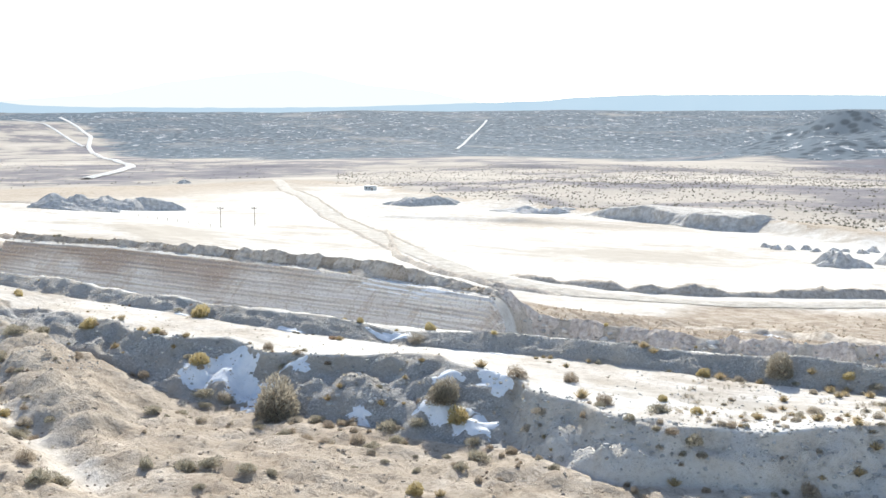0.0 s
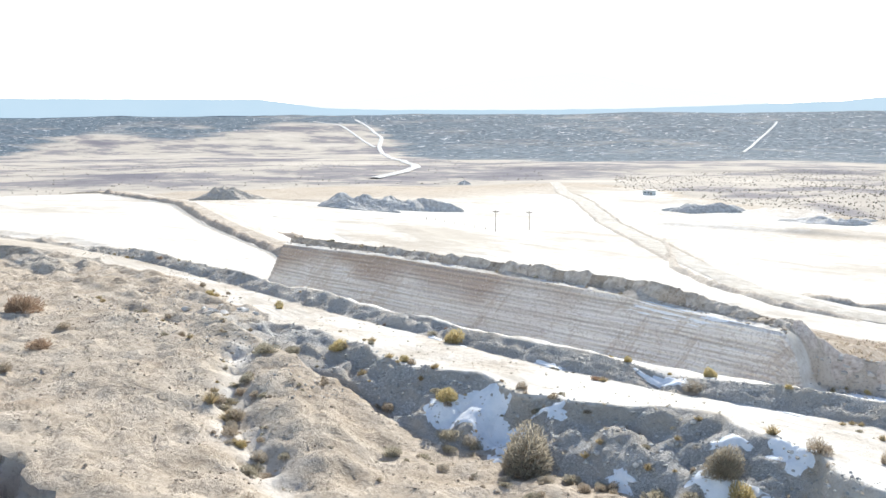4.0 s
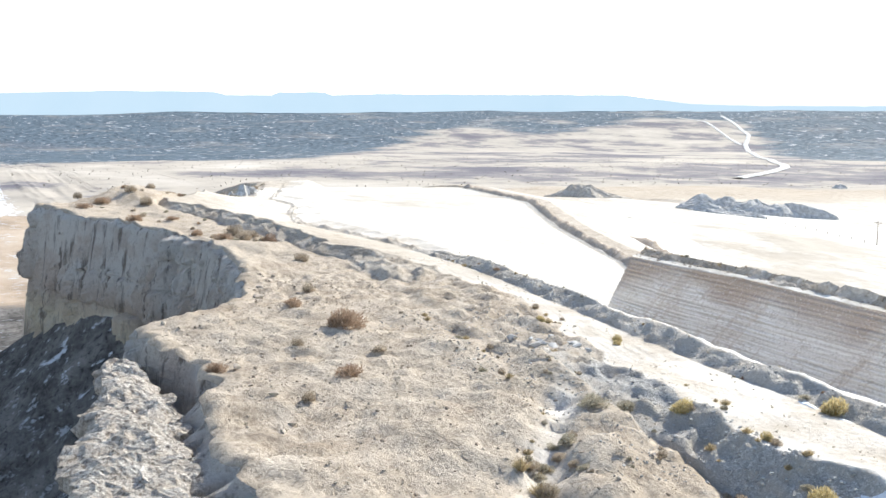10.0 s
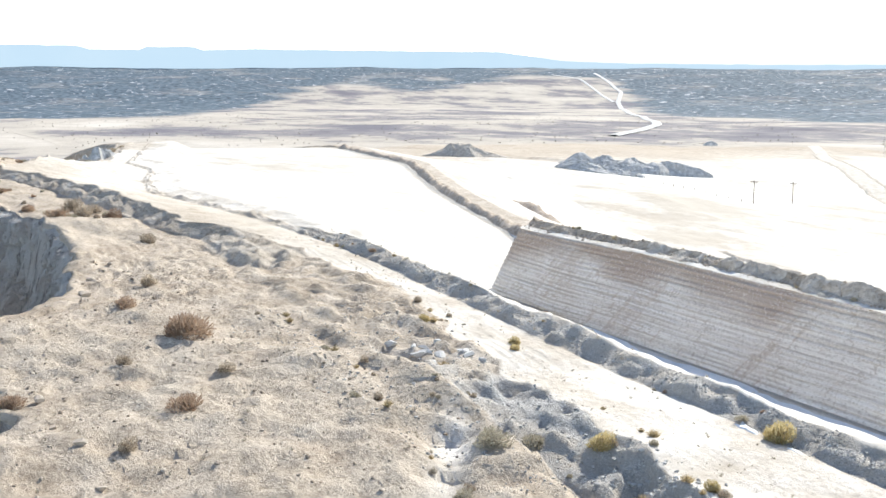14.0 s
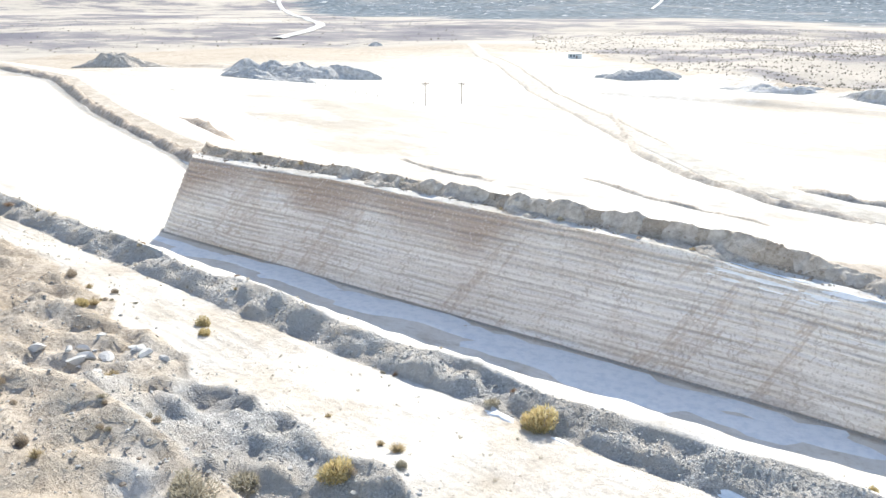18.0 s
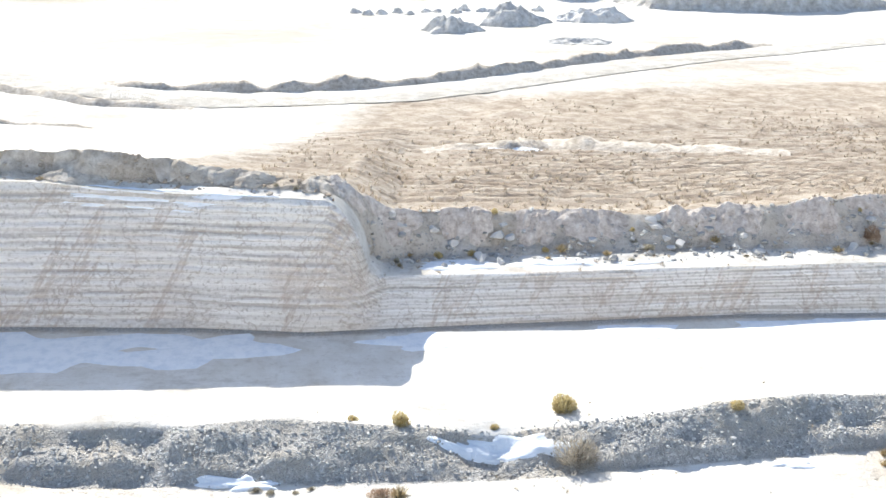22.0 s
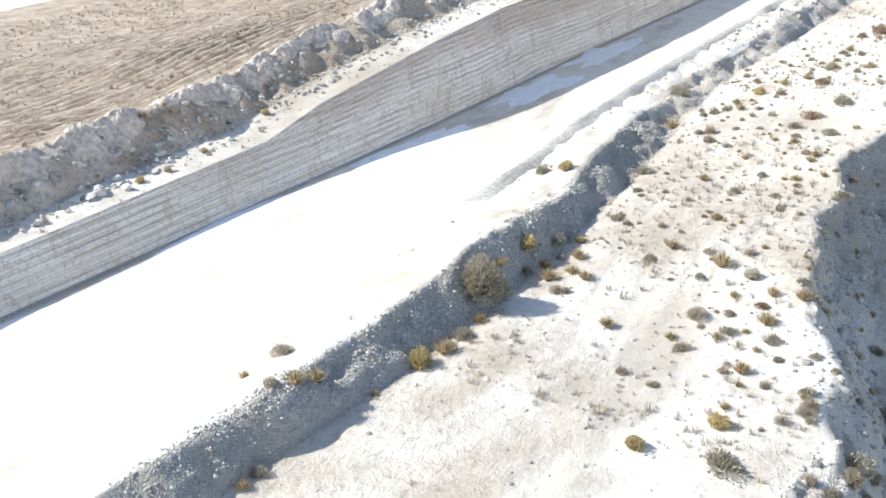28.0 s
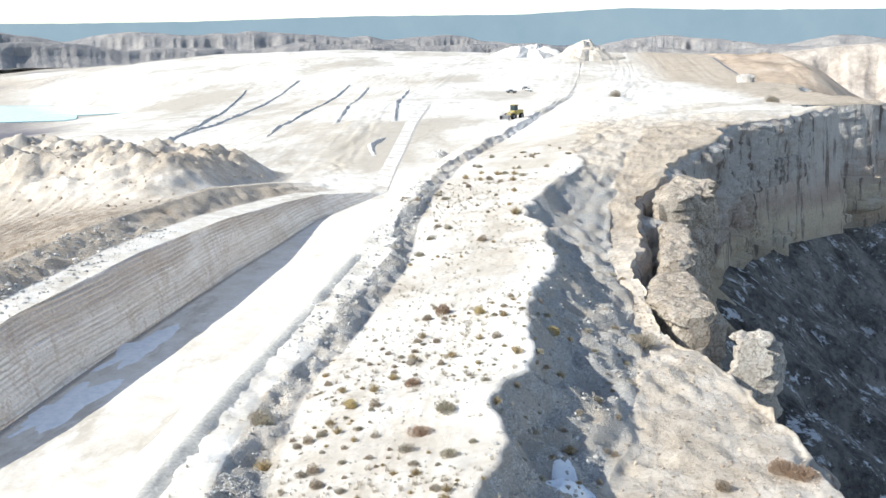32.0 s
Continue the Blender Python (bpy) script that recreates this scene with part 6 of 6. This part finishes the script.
sprinkle(64, -48, -6, lambda x: TOE_Y(x) - 6, lambda x: TOE_Y(x) + 0.5, ("sagebrush", "brown_shrub", "brown_shrub", "grey_shrub"), 0.4, 1.3)
sprinkle(34, -67, -50, lambda x: WASH(x) - 1.6, lambda x: WASH(x) + 1.9, ("sagebrush", "brown_shrub", "bunchgrass", "grey_shrub"), 0.4, 1.5)
sprinkle(46, -250, -150, lambda x: EDGE_Y(x) + 2, lambda x: TOE_Y(x) - 1, ("brown_shrub", "red_shrub", "sagebrush"), 0.9, 3.4)
sprinkle(16, -390, -260, lambda x: EDGE_Y(x) + 4, lambda x: TOE_Y(x) + 4, ("sagebrush", "brown_shrub"), 1.5, 4.0)


# ---- what nobody could count ----
def tufts(name, label, spots, mat, seed, blades=7, broad=0.11):
    """Small dry tufts, x y and size each, as one mesh."""
    g = np.random.RandomState(seed)
    vs, fs = [], []
    for x, y, size in spots:
        z = ground_z(x, y)
        for k in range(blades):
            a, u = g.uniform(0, 6.28), g.uniform(0.2, 1.0)
            o = np.array([x + 0.32 * size * u * math.cos(a), y + 0.32 * size * u * math.sin(a), z - 0.02])
            s = np.array([-math.sin(a + g.uniform(-1, 1)), math.cos(a), 0.0]) * size * broad
            d = np.array([0.3 * u * math.cos(a), 0.3 * u * math.sin(a), g.uniform(0.28, 0.6)]) * size
            n = len(vs)
            vs += [o - s, o + s, o + d + 0.5 * s, o + d * 1.1 - 0.4 * s]
            fs.append((n, n + 1, n + 2, n + 3))
    return tagged(new(name, mesh_of(name, vs, fs, mat)), label, "scrub", kind="stuff")


def spread(n, x0, x1, line_a, line_b, low, high_, size=14.0, seed=1, bias=0.25):
    out = []
    while len(out) < n:
        x = rng.uniform(x0, x1)
        a, b2 = float(line_a(x)), float(line_b(x))
        y = a + (b2 - a) * rng.uniform()
        if ripple(x, y, size, 3, seed) > rng.uniform(-0.4, bias):
            out.append((x, y, low * (high_ / low) ** (rng.uniform() ** 2)))
    return out


tufts("dry_scrub", "small dark tufts of dry scrub scattered over soil",
      spread(2400, -125, 55, lambda x: EDGE_Y(x) + 1.5, lambda x: TOE_Y(x), 0.08, 0.34) + spread(520, -64, 66, TOE_Y, CREST_Y, 0.12, 0.4)
      + spread(2600, -16, 110, CREST_Y, BTOE_Y, 0.12, 0.5, 8, 7) + spread(420, -130, -10, CREST_Y, BTOE_Y, 0.1, 0.3, 8, 8)
      + spread(260, -135, 60, BTOE_Y, LIP_Y, 0.15, 0.4), LEAVES["grey_shrub"], 5, 26, 0.035)
tufts("field_scrub", "dry tufts over the ploughed field", spread(6500, -60, 110, lambda x: TOP_Y(x) + 4, lambda x: 232, 0.3, 0.85, 25, 9) + spread(260, -48, 80, RIM_Y, TOP_Y, 0.2, 0.6), LEAVES["brown_shrub"], 6, 8)
far_spots = []
while len(far_spots) < 12000:
    a, r = rng.uniform(-28, 34), rng.uniform(400, 1250) ** 1.0
    if r < float(white_reach(np.array([a]))[0]) + 14:
        continue
    x, y = -r * math.sin(math.radians(a)), r * math.cos(math.radians(a))
    if ripple(x, y, 130, 3, 15) > rng.uniform(-0.5, 0.25):
        far_spots.append((x, y, 0.6 * 3.0 ** rng.uniform()))
tufts("juniper_scrub", "dark juniper and sage scrub on the hills beyond the quarry", far_spots, JUNIPER, 7, 9)
west_spots = []
while len(west_spots) < 1300:
    a, r = rng.uniform(38, 100), rng.uniform(950, 2200)
    x, y = -r * math.sin(math.radians(a)), r * math.cos(math.radians(a))
    west_spots.append((x, y, 1.2 * 2.2 ** rng.uniform()))
tufts("plain_scrub", "dark scrub dotted over the western plain", west_spots, JUNIPER, 8, 6)


def strew(n, x0, x1, line_a, line_b, low, high_):
    out = []
    for _ in range(n):
        x = rng.uniform(x0, x1)
        a, b2 = float(line_a(x)), float(line_b(x))
        out.append((x, a + (b2 - a) * rng.beta(1.6, 1.6), low * (high_ / low) ** (rng.uniform() ** 2.4)))
    return out


stones("berm_stones", "grey gypsum rubble covering the roadside bank", strew(11000, -62, 12, lambda x: BTOE_Y(x) - 0.2, lambda x: BTOE_Y(x) + 2.2, 0.022, 0.085) + strew(6000, -135, 30, lambda x: BTOE_Y(x) + 0.1, lambda x: BTOE_Y(x) + 2.1, 0.03, 0.13) + strew(700, 30, 110, lambda x: BTOE_Y(x), lambda x: LIP_Y(x), 0.08, 0.3), STONE, 1)
stones("slope_stones", "loose gypsum stones on the fill slope", strew(6000, -62, 75, TOE_Y, CREST_Y, 0.04, 0.22) + strew(1600, -20, 70, CREST_Y, BTOE_Y, 0.03, 0.12), STONE, 2)
stones("spoil_stones", "broken rock along the spoil bank", strew(2700, -48, 110, lambda x: RIM_Y(x) + 1.0, lambda x: TOP_Y(x) + 0.5, 0.08, 0.45), STONE, 3)
stones("rim_stones", "broken tan rock along the rim of the tall cut", strew(900, -138, -50, lambda x: RIM_Y(x) + 0.4, lambda x: TOP_Y(x) + 0.6, 0.07, 0.32), TANSTONE, 8)
stones("mesa_stones", "small tan stones scattered over the mesa", strew(5200, -120, 60, lambda x: EDGE_Y(x) + 0.5, TOE_Y, 0.03, 0.19), TANSTONE, 4)
stones("rubble_stones", "broken grey rock strewn beside the bench road", strew(2600, -96, -56, lambda x: TOE_Y(x) - 7, lambda x: CREST_Y(x) + 1, 0.03, 0.15), STONE, 7)
stones("dune_stones", "broken white rock over the ridge behind the field", strew(1800, 150, 232, lambda x: 134, lambda x: 250, 0.12, 0.7), TANSTONE, 6)


def boulder(x, y, size, seed, mat, label):
    g = np.random.RandomState(seed)
    bm = bmesh.new()
    bmesh.ops.create_icosphere(bm, subdivisions=2, radius=1.0)
    axes = [(Vector(g.normal(size=3)).normalized(), g.uniform(0.35, 0.72)) for _ in range(12)]
    stretch = Vector((g.uniform(0.9, 1.5), g.uniform(0.7, 1.1), g.uniform(0.5, 0.85)))
    for v in bm.verts:
        for d, cut in axes:
            over = v.co.dot(d) - cut
            if over > 0:
                v.co -= d * over
        v.co = Vector((v.co.x * stretch.x, v.co.y * stretch.y, v.co.z * stretch.z)) * size
    me = bpy.data.meshes.new("boulder")
    bm.to_mesh(me)
    bm.free()
    me.materials.append(mat)
    ob = tagged(new("boulder", me), label, "boulder", "boulders")
    ob.matrix_basis = Matrix.LocRotScale((x, y, ground_z(x, y) + 0.2 * size), Euler((0, 0, g.uniform(0, 6))), None)
    return ob


for k in range(20):
    boulder(rng.uniform(-84.5, -77.5), rng.uniform(56.3, 60.2), 0.18 + 0.45 * rng.uniform() ** 2, 300 + k, STONE, "grey-white slab of broken rock heaped beside the track")
for k in range(90):
    x = rng.uniform(-46, 12)
    boulder(x, float(RIM_Y(x)) + rng.uniform(1.6, 5.5), 0.2 + 0.55 * rng.uniform() ** 2, 330 + k, STONE, "pale angular boulder at the foot of the spoil bank")
for k in range(16):
    x = rng.uniform(-125, -60)
    boulder(x, float(EDGE_Y(x)) + rng.uniform(1.2, 5), 0.25 + 0.5 * rng.uniform() ** 2, 380 + k, TANSTONE, "tan sandstone boulder near the cliff edge")
